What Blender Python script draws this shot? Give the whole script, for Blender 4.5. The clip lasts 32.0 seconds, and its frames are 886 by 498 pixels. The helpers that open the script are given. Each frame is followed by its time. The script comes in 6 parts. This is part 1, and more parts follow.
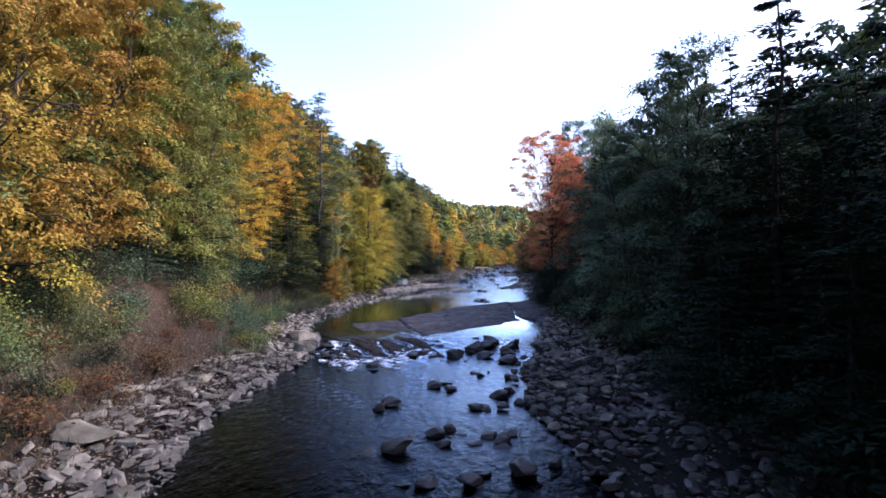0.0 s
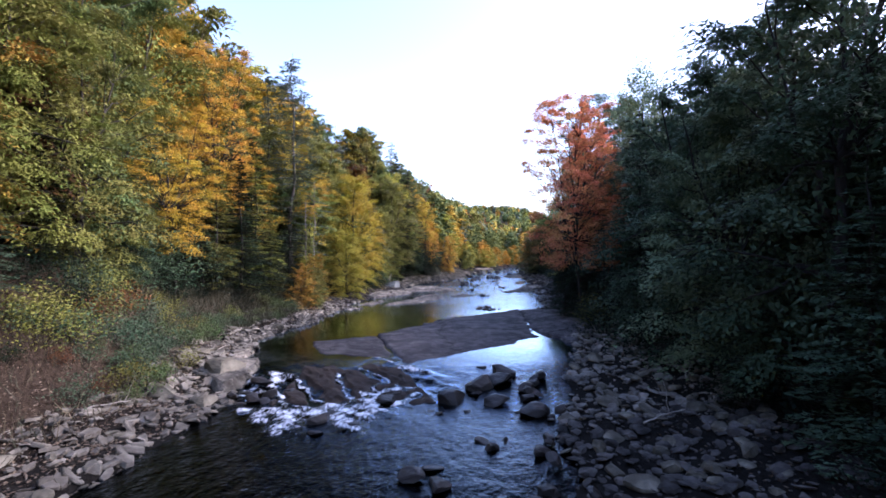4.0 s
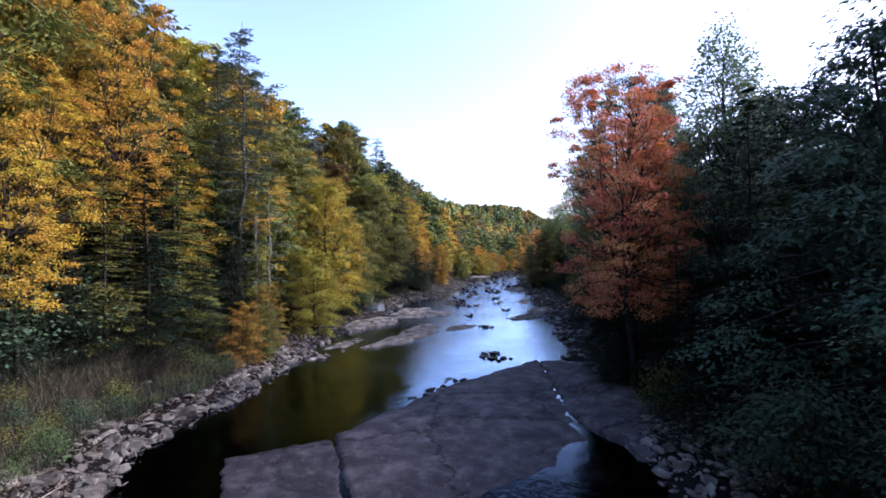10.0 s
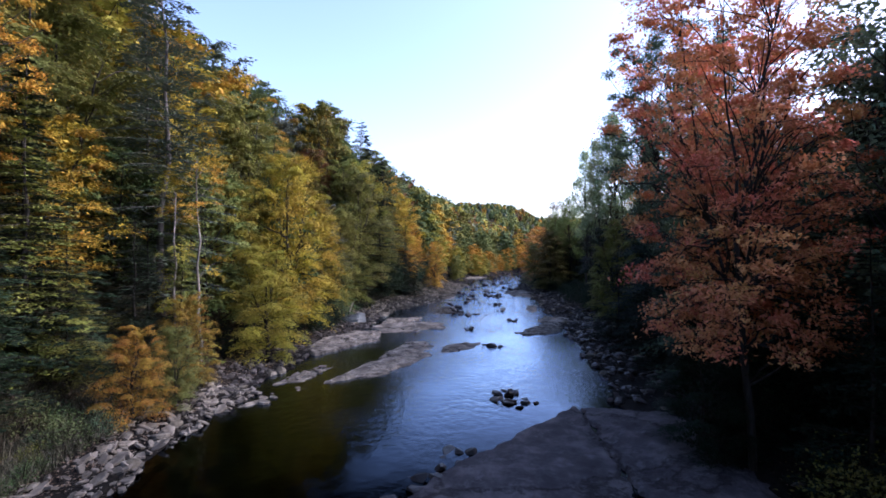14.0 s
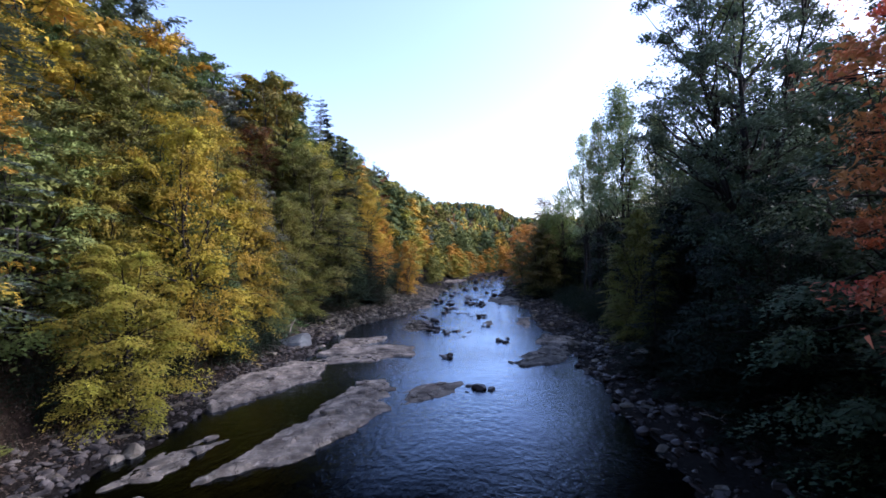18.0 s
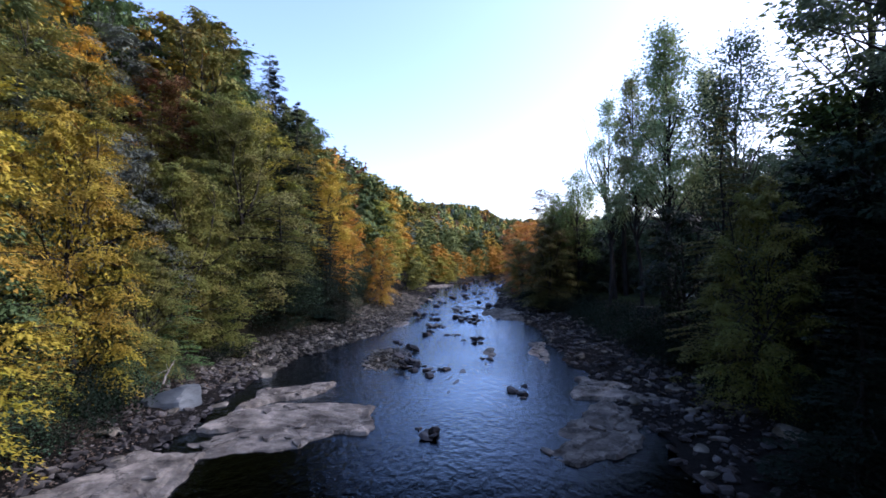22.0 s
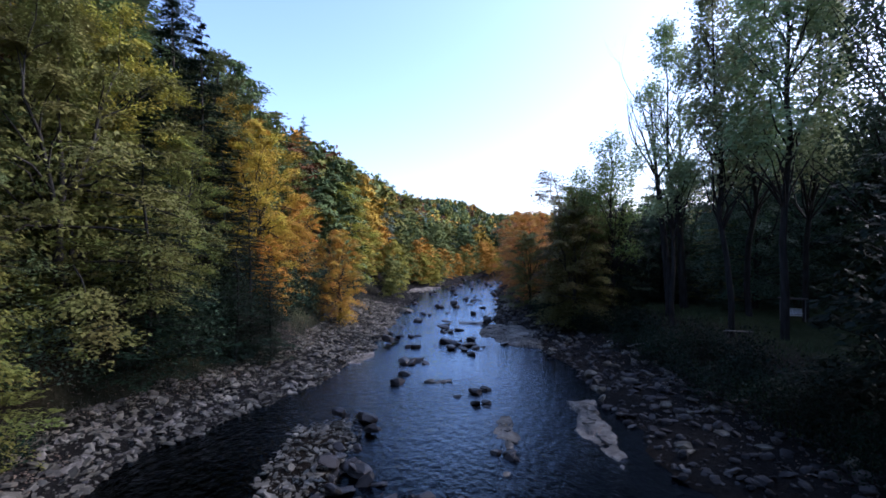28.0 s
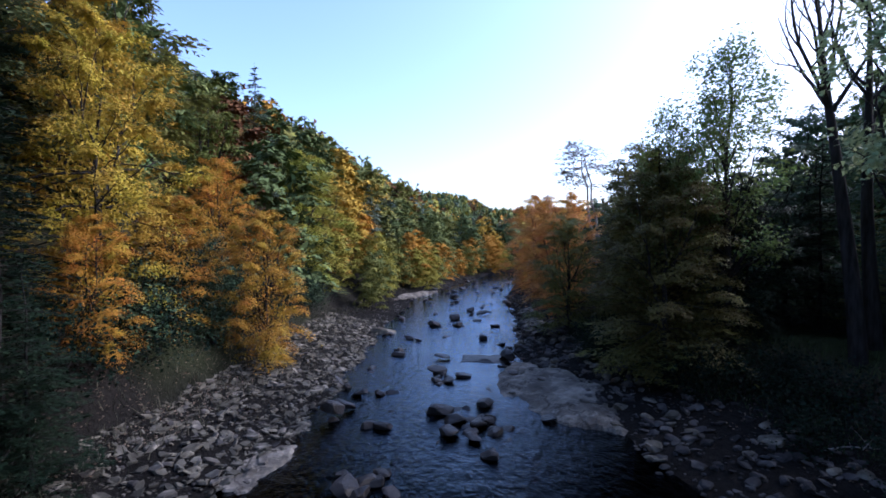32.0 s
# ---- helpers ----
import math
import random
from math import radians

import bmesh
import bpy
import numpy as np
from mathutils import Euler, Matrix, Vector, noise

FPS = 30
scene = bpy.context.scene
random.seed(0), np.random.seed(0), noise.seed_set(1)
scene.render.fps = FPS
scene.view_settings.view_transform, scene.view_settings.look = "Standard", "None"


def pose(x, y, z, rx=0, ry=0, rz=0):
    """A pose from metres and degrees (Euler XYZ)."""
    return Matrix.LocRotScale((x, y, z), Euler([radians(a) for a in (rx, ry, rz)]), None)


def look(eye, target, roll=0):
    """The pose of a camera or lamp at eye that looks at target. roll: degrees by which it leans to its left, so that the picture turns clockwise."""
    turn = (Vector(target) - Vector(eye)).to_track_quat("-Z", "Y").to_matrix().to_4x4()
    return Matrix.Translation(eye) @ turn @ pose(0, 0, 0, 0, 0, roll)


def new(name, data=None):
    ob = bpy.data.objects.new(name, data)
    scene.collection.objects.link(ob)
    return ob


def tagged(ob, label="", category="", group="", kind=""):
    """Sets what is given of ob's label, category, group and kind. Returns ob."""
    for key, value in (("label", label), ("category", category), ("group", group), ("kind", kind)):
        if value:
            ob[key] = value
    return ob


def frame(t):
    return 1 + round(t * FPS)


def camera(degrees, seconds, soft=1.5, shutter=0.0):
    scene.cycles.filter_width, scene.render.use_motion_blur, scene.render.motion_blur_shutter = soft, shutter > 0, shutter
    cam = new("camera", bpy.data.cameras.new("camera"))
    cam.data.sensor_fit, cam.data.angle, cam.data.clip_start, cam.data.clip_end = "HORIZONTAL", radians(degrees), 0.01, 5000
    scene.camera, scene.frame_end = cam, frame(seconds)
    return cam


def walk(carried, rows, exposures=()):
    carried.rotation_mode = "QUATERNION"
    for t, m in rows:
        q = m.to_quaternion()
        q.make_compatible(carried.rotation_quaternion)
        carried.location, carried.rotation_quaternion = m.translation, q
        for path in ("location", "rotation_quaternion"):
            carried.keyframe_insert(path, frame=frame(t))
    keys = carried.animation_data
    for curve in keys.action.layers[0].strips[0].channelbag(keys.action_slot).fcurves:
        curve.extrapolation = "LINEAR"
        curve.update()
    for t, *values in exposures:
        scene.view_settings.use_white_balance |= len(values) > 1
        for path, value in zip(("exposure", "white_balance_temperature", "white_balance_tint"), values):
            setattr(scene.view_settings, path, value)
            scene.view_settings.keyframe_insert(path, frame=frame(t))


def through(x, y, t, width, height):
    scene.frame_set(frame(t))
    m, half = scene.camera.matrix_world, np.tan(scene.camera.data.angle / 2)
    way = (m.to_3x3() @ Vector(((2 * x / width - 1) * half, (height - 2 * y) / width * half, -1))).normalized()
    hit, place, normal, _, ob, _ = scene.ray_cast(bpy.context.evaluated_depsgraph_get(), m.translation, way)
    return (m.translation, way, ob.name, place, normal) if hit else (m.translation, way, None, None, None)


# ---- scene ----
cam = camera(85.5, 32.0, soft=1.7)
PATH = [
    (0, (0.019, -0.058, 6.687), (0.017, 1.942, 6.689), -0.4),
    (0.5, (0.053, 1.339, 6.716), (0.053, 3.339, 6.715), -0.3),
    (1, (0.118, 2.91, 6.668), (0.118, 4.91, 6.665), -0.6),
    (1.5, (0.153, 4.555, 6.595), (0.155, 6.555, 6.595), -0.6),
    (2, (0.228, 6.218, 6.517), (0.229, 8.218, 6.522), -0.5),
    (2.5, (0.299, 7.517, 6.433), (0.297, 9.517, 6.438), -0.4),
    (3, (0.364, 8.385, 6.262), (0.362, 10.385, 6.265), -0.4),
    (3.5, (0.413, 9.467, 6.135), (0.415, 11.467, 6.14), -0.3),
    (5.5, (0.584, 15.64, 6.076), (0.554, 17.64, 6.092), -0.4),
    (6, (0.601, 16.358, 6.554), (0.567, 18.357, 6.568), -0.5),
    (6.5, (0.614, 16.644, 7.256), (0.575, 18.643, 7.266), -0.6),
    (7, (0.553, 16.78, 7.75), (0.513, 18.779, 7.754), -0.6),
    (7.5, (0.479, 17.169, 8.032), (0.438, 19.169, 8.034), -0.6),
    (8, (0.509, 17.884, 8.218), (0.461, 19.883, 8.22), -0.6),
    (8.5, (0.426, 18.789, 8.43), (0.379, 20.788, 8.427), -0.5),
    (9, (0.432, 20.047, 8.524), (0.381, 22.046, 8.521), -0.5),
    (9.5, (0.38, 21.548, 8.629), (0.331, 23.548, 8.624), -0.6),
    (10, (0.391, 23.389, 8.614), (0.421, 25.389, 8.614), -0.4),
    (10.5, (0.391, 25.456, 8.672), (0.435, 27.456, 8.671), -0.4),
    (11, (0.366, 27.544, 8.751), (0.415, 29.543, 8.75), -0.4),
    (11.5, (0.393, 29.347, 8.747), (0.441, 31.347, 8.748), -0.3),
    (12, (0.411, 30.535, 8.709), (0.457, 32.535, 8.708), -0.3),
    (12.5, (0.345, 31.172, 8.564), (0.395, 33.171, 8.563), -0.3),
    (13, (0.291, 31.906, 8.436), (0.348, 33.905, 8.434), -0.2),
    (13.5, (0.292, 33.161, 8.443), (0.353, 35.16, 8.44), -0.3),
    (15.5, (1.038, 40.632, 8.491), (1.097, 42.631, 8.487), -0.6),
    (16, (1.114, 41.891, 8.428), (1.193, 43.89, 8.426), -0.4),
    (16.5, (1.217, 43.005, 8.373), (1.344, 45.001, 8.372), -0.3),
    (17, (1.329, 44.308, 8.391), (1.47, 46.303, 8.387), -0.4),
    (17.5, (1.48, 45.77, 8.379), (1.626, 47.764, 8.377), -0.4),
    (18, (1.539, 47.443, 8.442), (1.689, 49.437, 8.438), -0.4),
    (18.5, (1.689, 49.21, 8.462), (1.838, 51.205, 8.46), -0.4),
    (19, (1.875, 51.247, 8.469), (2.024, 53.242, 8.466), -0.3),
    (19.5, (2.07, 53.323, 8.481), (2.215, 55.318, 8.477), -0.3),
    (20, (2.266, 55.392, 8.494), (2.409, 57.387, 8.49), -0.3),
    (20.5, (2.455, 57.626, 8.366), (2.595, 59.622, 8.364), -0.3),
    (21, (2.676, 59.688, 8.288), (2.819, 61.683, 8.288), -0.3),
    (21.5, (2.839, 61.61, 8.203), (2.994, 63.604, 8.204), -0.3),
    (22, (2.943, 63.511, 8.083), (3.158, 65.499, 8.086), -0.1),
    (22.5, (3.17, 65.388, 7.984), (3.457, 67.367, 7.987), -0.1),
    (23, (3.34, 66.869, 7.982), (3.634, 68.847, 7.983), -0.1),
    (23.5, (3.396, 67.826, 7.926), (3.695, 69.803, 7.923), -0.1),
    (24, (3.516, 68.58, 7.878), (3.819, 70.557, 7.874), -0.2),
    (24.5, (3.67, 69.329, 7.951), (3.976, 71.306, 7.943), -0.1),
    (25, (3.769, 70.175, 7.992), (4.075, 72.152, 7.982), -0.0),
    (25.5, (3.891, 71.23, 8.061), (4.194, 73.207, 8.048), -0.1),
    (27.5, (4.944, 78.347, 8.015), (5.211, 80.329, 8.005), -0.4),
    (28, (5.201, 80.469, 8.054), (5.472, 82.451, 8.04), -0.6),
    (28.5, (5.511, 82.729, 7.975), (5.782, 84.71, 7.964), -0.5),
    (29, (5.889, 85.085, 7.972), (6.158, 87.067, 7.957), -0.5),
    (29.5, (6.308, 87.481, 7.963), (6.573, 89.463, 7.945), -0.4),
    (30, (6.683, 89.842, 8.01), (6.95, 91.824, 7.983), -0.5),
    (30.5, (7.094, 92.169, 8.054), (7.359, 94.151, 8.017), -0.5),
    (31, (7.362, 94.577, 7.941), (7.636, 96.557, 7.906), -0.6),
    (31.5, (7.7, 96.691, 7.916), (7.976, 98.672, 7.879), -0.5),
    (32, (8.082, 98.265, 7.803), (8.348, 100.247, 7.77), -0.6),
]
walk(cam, [(t, look(eye, target, roll)) for t, eye, target, roll in PATH],
     [(0, 2.0, 5800, 28), (4, 2.1, 5800, 28), (8, 1.9, 5700, 28), (11, 1.65, 5650, 28), (14, 1.6, 5680, 28), (20, 1.5, 5560, 27), (32, 1.32, 5280, 23)])

# ---- world and light ----
SUN_UP, SUN_TURN = 31.0, 82.0  # elevation; degrees to the right of the way upstream
sky_world = bpy.data.worlds.new("evening_sky")
scene.world = sky_world
sky_world.use_nodes = True
wn = sky_world.node_tree
sky = wn.nodes.new("ShaderNodeTexSky")
sky.sky_type, sky.sun_disc = "NISHITA", False
sky.sun_elevation, sky.sun_rotation = radians(SUN_UP), radians(SUN_TURN)
sky.air_density, sky.dust_density, sky.ozone_density = 1.0, 2.0, 1.0
wn.links.new(sky.outputs[0], wn.nodes["Background"].inputs[0])
wn.nodes["Background"].inputs[1].default_value = 0.15
sun = new("sun", bpy.data.lights.new("sun", "SUN"))
sun.data.energy, sun.data.angle, sun.data.color = 2.5, radians(24), (1.0, 0.93, 0.82)
su, sr = radians(SUN_UP), radians(SUN_TURN)
sun.matrix_world = look((0, 0, 0), (-math.sin(sr) * math.cos(su), -math.cos(sr) * math.cos(su), -math.sin(su)))


# ---- materials ----
def material(name):
    m = bpy.data.materials.new(name)
    m.use_nodes = True
    n = m.node_tree.nodes
    return m, n, m.node_tree.links, n["Principled BSDF"]


def put(n, kind, **values):
    node = n.new("ShaderNode" + kind)
    for key, value in values.items():
        node.inputs[key.replace("_", " ")].default_value = value
    return node


def ramp(n, links, source, stops):
    node = n.new("ShaderNodeValToRGB")
    while len(node.color_ramp.elements) < len(stops):
        node.color_ramp.elements.new(0.5)
    for e, (at, c) in zip(node.color_ramp.elements, stops):
        e.position, e.color = at, (*c, 1)
    links.new(source, node.inputs[0])
    return node.outputs[0]


def blend(n, links, fac, a, b, kind="MIX"):
    node = n.new("ShaderNodeMix")
    node.data_type, node.blend_type = "RGBA", kind
    for value, i in ((fac, 0), (a, 6), (b, 7)):
        if hasattr(value, "links"):
            links.new(value, node.inputs[i])
        else:
            node.inputs[i].default_value = value if i == 0 else (*value, 1)
    return node.outputs[2]


def grain(n, links, scale, detail=5, coords="Object", rough=0.6, stretch=(1, 1, 1)):
    co = n.new("ShaderNodeTexCoord")
    mp = n.new("ShaderNodeMapping")
    mp.inputs["Scale"].default_value = stretch
    links.new(co.outputs[coords], mp.inputs[0])
    tex = put(n, "TexNoise", Scale=scale, Detail=detail, Roughness=rough)
    links.new(mp.outputs[0], tex.inputs[0])
    return tex.outputs["Fac"]


def relief(n, links, bsdf, height, strength, distance):
    b = put(n, "Bump", Strength=strength, Distance=distance)
    links.new(height, b.inputs["Height"])
    links.new(b.outputs[0], bsdf.inputs["Normal"])
    return b


def leaf_material(name, through=0.25):
    """Leaves: the tree's own colour, varied from leaf to leaf and in patches."""
    m, n, links, bsdf = material(name)
    info = n.new("ShaderNodeObjectInfo")
    geo = n.new("ShaderNodeNewGeometry")
    patch = grain(n, links, 0.45, 3)
    hsv = n.new("ShaderNodeHueSaturation")
    links.new(info.outputs["Color"], hsv.inputs["Color"])
    for source, name_in, low, high in ((geo.outputs["Random Per Island"], "Value", 0.84, 1.16), (patch, "Hue", 0.474, 0.536)):
        mr = n.new("ShaderNodeMapRange")
        mr.inputs["From Min"].default_value, mr.inputs["From Max"].default_value = (0.0, 1.0) if name_in == "Value" else (0.3, 0.7)
        mr.inputs["To Min"].default_value, mr.inputs["To Max"].default_value = low, high
        links.new(source, mr.inputs["Value"])
        links.new(mr.outputs[0], hsv.inputs[name_in])
    links.new(hsv.outputs[0], bsdf.inputs["Base Color"])
    bsdf.inputs["Roughness"].default_value = 0.55
    bsdf.inputs["Specular IOR Level"].default_value = 0.06
    tr = n.new("ShaderNodeBsdfTranslucent")
    links.new(hsv.outputs[0], tr.inputs[0])
    mix = n.new("ShaderNodeMixShader")
    mix.inputs[0].default_value = through
    links.new(bsdf.outputs[0], mix.inputs[1])
    links.new(tr.outputs[0], mix.inputs[2])
    links.new(mix.outputs[0], n["Material Output"].inputs[0])
    return m


def bark_material(name, dark, light, scale=6):
    m, n, links, bsdf = material(name)
    f = grain(n, links, scale, 6, stretch=(1, 1, 0.18))
    links.new(ramp(n, links, f, ((0.3, dark), (0.7, light))), bsdf.inputs["Base Color"])
    bsdf.inputs["Roughness"].default_value = 0.9
    bsdf.inputs["Specular IOR Level"].default_value = 0.1
    relief(n, links, bsdf, f, 0.8, 0.04)
    return m


def stone_material(name, dark, mid, light, wet=False, cracked=0.0):
    """Bedded grey river stone, each piece a little different, with lichen and damp stains."""
    m, n, links, bsdf = material(name)
    geo = n.new("ShaderNodeNewGeometry")
    info = n.new("ShaderNodeObjectInfo")
    big = grain(n, links, 0.9, 4)
    fine = grain(n, links, 9, 8, rough=0.7, stretch=(1, 1, 3))
    base = ramp(n, links, big, ((0.3, dark), (0.5, mid), (0.72, light)))
    base = blend(n, links, 0.55, base, ramp(n, links, fine, ((0.25, (0.3, 0.3, 0.3)), (0.75, (1.0, 0.98, 0.94)))), "MULTIPLY")
    add = n.new("ShaderNodeMath")
    add.operation = "ADD"
    links.new(geo.outputs["Random Per Island"], add.inputs[0])
    links.new(info.outputs["Random"], add.inputs[1])
    each = ramp(n, links, add.outputs[0], ((0.0, (0.55, 0.55, 0.57)), (0.6, (1, 0.97, 0.92)), (1.0, (1.25, 1.2, 1.15))))
    base = blend(n, links, 1.0, base, each, "MULTIPLY")
    if cracked:  # joints in the bedrock, and pale dried-out patches
        co = n.new("ShaderNodeTexCoord")
        bend = n.new("ShaderNodeVectorMath")
        bend.operation = "ADD"
        twist = put(n, "TexNoise", Scale=0.8, Detail=7, Roughness=0.7)
        links.new(co.outputs["Object"], twist.inputs[0])
        links.new(co.outputs["Object"], bend.inputs[0])
        swing = n.new("ShaderNodeVectorMath")
        swing.operation = "SCALE"
        swing.inputs["Scale"].default_value = 2.4
        links.new(twist.outputs["Color"], swing.inputs[0])
        links.new(swing.outputs[0], bend.inputs[1])
        cell = put(n, "TexVoronoi", Scale=cracked)
        cell.feature = "DISTANCE_TO_EDGE"
        links.new(bend.outputs[0], cell.inputs["Vector"])
        line = ramp(n, links, cell.outputs["Distance"], ((0.0, (0.1, 0.09, 0.08)), (0.012, (0.5, 0.48, 0.46)), (0.02, (1, 1, 1))))
        base = blend(n, links, 0.8, base, line, "MULTIPLY")
        spots = grain(n, links, 1.7, 9, rough=0.8)
        base = blend(n, links, ramp(n, links, spots, ((0.54, (0, 0, 0)), (0.66, (0.75, 0.75, 0.75)))), base, light)
    links.new(base, bsdf.inputs["Base Color"])
    bsdf.inputs["Roughness"].default_value = 0.42 if wet else 0.8
    bsdf.inputs["Specular IOR Level"].default_value = 0.22 if wet else 0.15
    relief(n, links, bsdf, fine, 0.9 if cracked else 0.6, 0.05 if cracked else 0.03)
    return m


leafage = leaf_material("autumn_leaves")
needles = leaf_material("needles", 0.15)
bark = bark_material("grey_bark", (0.012, 0.010, 0.009), (0.05, 0.045, 0.04))
grey_bark = bark_material("weathered_grey_bark", (0.05, 0.047, 0.045), (0.15, 0.14, 0.13))
pale_bark = bark_material("pale_bark", (0.1, 0.09, 0.08), (0.27, 0.25, 0.22))
stone = stone_material("river_stone", (0.04, 0.037, 0.03), (0.115, 0.107, 0.086), (0.28, 0.263, 0.217))
bank_slate = stone_material("bank_slate", (0.055, 0.05, 0.043), (0.14, 0.129, 0.112), (0.31, 0.29, 0.25))
pale_cobble = stone_material("pale_cobble", (0.05, 0.047, 0.043), (0.15, 0.14, 0.128), (0.33, 0.31, 0.28))
blue_stone = stone_material("blue_stone", (0.045, 0.055, 0.06), (0.1, 0.116, 0.126), (0.21, 0.235, 0.245))
# river stone again, its colour darkened for the shade near the trees
shaded_stone = stone_material("shaded_stone", (0.02, 0.019, 0.019), (0.062, 0.058, 0.056), (0.17, 0.16, 0.15))
# wet rock of the river; its dark tone also paints shade on bank cobbles
wet_shade_stone = stone_material("wet_shade_stone", (0.012, 0.01, 0.009), (0.028, 0.024, 0.022), (0.06, 0.053, 0.048), True)
cascade_stone = stone_material("cascade_stone", (0.012, 0.009, 0.007), (0.03, 0.023, 0.019), (0.06, 0.048, 0.04))
slab_stone = stone_material("slab_stone", (0.032, 0.029, 0.032), (0.06, 0.055, 0.06), (0.14, 0.13, 0.13), cracked=0.13)
ledge_stone = stone_material("ledge_stone", (0.048, 0.043, 0.036), (0.145, 0.132, 0.112), (0.34, 0.31, 0.262), cracked=0.3)


def ground_material():
    m, n, links, bsdf = material("river_bank_ground")
    at = n.new("ShaderNodeAttribute")
    at.attribute_name = "cover"
    sep = n.new("ShaderNodeSeparateColor")
    links.new(at.outputs["Color"], sep.inputs[0])
    big = grain(n, links, 0.25, 5)
    fine = grain(n, links, 5, 8, rough=0.75)
    soil = ramp(n, links, fine, ((0.3, (0.018, 0.013, 0.009)), (0.55, (0.052, 0.037, 0.027)), (0.75, (0.12, 0.088, 0.064))))
    # stony cover kept near black: the shade in gaps between stones is painted in
    rock = ramp(n, links, fine, ((0.3, (0.006, 0.0055, 0.005)), (0.6, (0.02, 0.018, 0.016)), (0.8, (0.06, 0.056, 0.05))))
    grass = ramp(n, links, fine, ((0.3, (0.018, 0.024, 0.01)), (0.6, (0.04, 0.05, 0.02)), (0.8, (0.08, 0.08, 0.036))))
    bed = ramp(n, links, fine, ((0.3, (0.006, 0.0045, 0.003)), (0.7, (0.028, 0.02, 0.013))))
    c = blend(n, links, sep.outputs[0], soil, rock)
    c = blend(n, links, sep.outputs[1], c, grass)
    c = blend(n, links, sep.outputs[2], c, bed)
    c = blend(n, links, 0.6, c, ramp(n, links, big, ((0.3, (0.45, 0.45, 0.45)), (0.7, (1.1, 1.05, 1.0)))), "MULTIPLY")
    links.new(c, bsdf.inputs["Base Color"])
    bsdf.inputs["Roughness"].default_value = 0.95
    bsdf.inputs["Specular IOR Level"].default_value = 0.05
    relief(n, links, bsdf, fine, 1.0, 0.12)
    return m


def water_material():
    m, n, links, bsdf = material("river_water")
    at = n.new("ShaderNodeAttribute")
    at.attribute_name = "foam"
    sep = n.new("ShaderNodeSeparateColor")
    links.new(at.outputs["Color"], sep.inputs[0])
    small = grain(n, links, 2.9, 5, rough=0.62, stretch=(1, 0.6, 1))
    wide = grain(n, links, 0.5, 3, rough=0.5)
    froth = grain(n, links, 5.0, 9, rough=0.8, stretch=(1.3, 0.6, 1))
    b1 = put(n, "Bump", Strength=0.75, Distance=0.12)
    swell = n.new("ShaderNodeMapRange")
    swell.inputs["To Min"].default_value, swell.inputs["To Max"].default_value = 0.06, 1.0
    links.new(sep.outputs[1], swell.inputs["Value"])
    links.new(swell.outputs[0], b1.inputs["Strength"])
    b2 = put(n, "Bump", Strength=0.16, Distance=0.15)
    links.new(small, b1.inputs["Height"])
    links.new(wide, b2.inputs["Height"])
    links.new(b1.outputs[0], b2.inputs["Normal"])
    gloss = put(n, "BsdfGlossy", Color=(0.68, 0.81, 1.0, 1), Roughness=0.03)
    clear = put(n, "BsdfTransparent", Color=(0.035, 0.025, 0.017, 1))
    fr = put(n, "Fresnel", IOR=1.33)
    for node in (gloss, fr):
        links.new(b2.outputs[0], node.inputs["Normal"])
    sheen = n.new("ShaderNodeMath")
    sheen.operation, sheen.use_clamp = "MULTIPLY_ADD", True
    sheen.inputs[1].default_value, sheen.inputs[2].default_value = 2.8, -0.2
    links.new(fr.outputs[0], sheen.inputs[0])
    mix = n.new("ShaderNodeMixShader")
    links.new(sheen.outputs[0], mix.inputs[0])
    links.new(clear.outputs[0], mix.inputs[1])
    links.new(gloss.outputs[0], mix.inputs[2])
    bsdf.inputs["Base Color"].default_value = (0.78, 0.82, 0.88, 1)
    bsdf.inputs["Roughness"].default_value = 0.6
    relief(n, links, bsdf, froth, 0.8, 0.08)
    add = n.new("ShaderNodeMath")
    add.operation = "ADD"
    links.new(sep.outputs[0], add.inputs[0])
    torn = n.new("ShaderNodeMapRange")
    torn.inputs["From Min"].default_value, torn.inputs["From Max"].default_value = 0.28, 0.72
    links.new(froth, torn.inputs["Value"])
    links.new(torn.outputs[0], add.inputs[1])
    cut = n.new("ShaderNodeMapRange")
    cut.inputs["From Min"].default_value, cut.inputs["From Max"].default_value = 0.92, 1.3
    links.new(add.outputs[0], cut.inputs["Value"])
    top = n.new("ShaderNodeMixShader")
    links.new(cut.outputs[0], top.inputs[0])
    links.new(mix.outputs[0], top.inputs[1])
    links.new(bsdf.outputs[0], top.inputs[2])
    links.new(top.outputs[0], n["Material Output"].inputs[0])
    return m


earth, water_mat = ground_material(), water_material()


# ---- building helpers ----
def mesh_of(name, verts, faces, mat, smooth=False):
    """A mesh from arrays: faces all with the same number of corners."""
    verts, faces = np.asarray(verts, float), np.asarray(faces, int)
    me = bpy.data.meshes.new(name)
    k = faces.shape[1]
    me.vertices.add(len(verts))
    me.vertices.foreach_set("co", verts.ravel())
    me.loops.add(faces.size)
    me.loops.foreach_set("vertex_index", faces.ravel())
    me.polygons.add(len(faces))
    me.polygons.foreach_set("loop_start", np.arange(0, faces.size, k))
    me.polygons.foreach_set("use_smooth", np.full(len(faces), smooth))
    me.update(calc_edges=True)
    me.materials.append(mat)
    return me


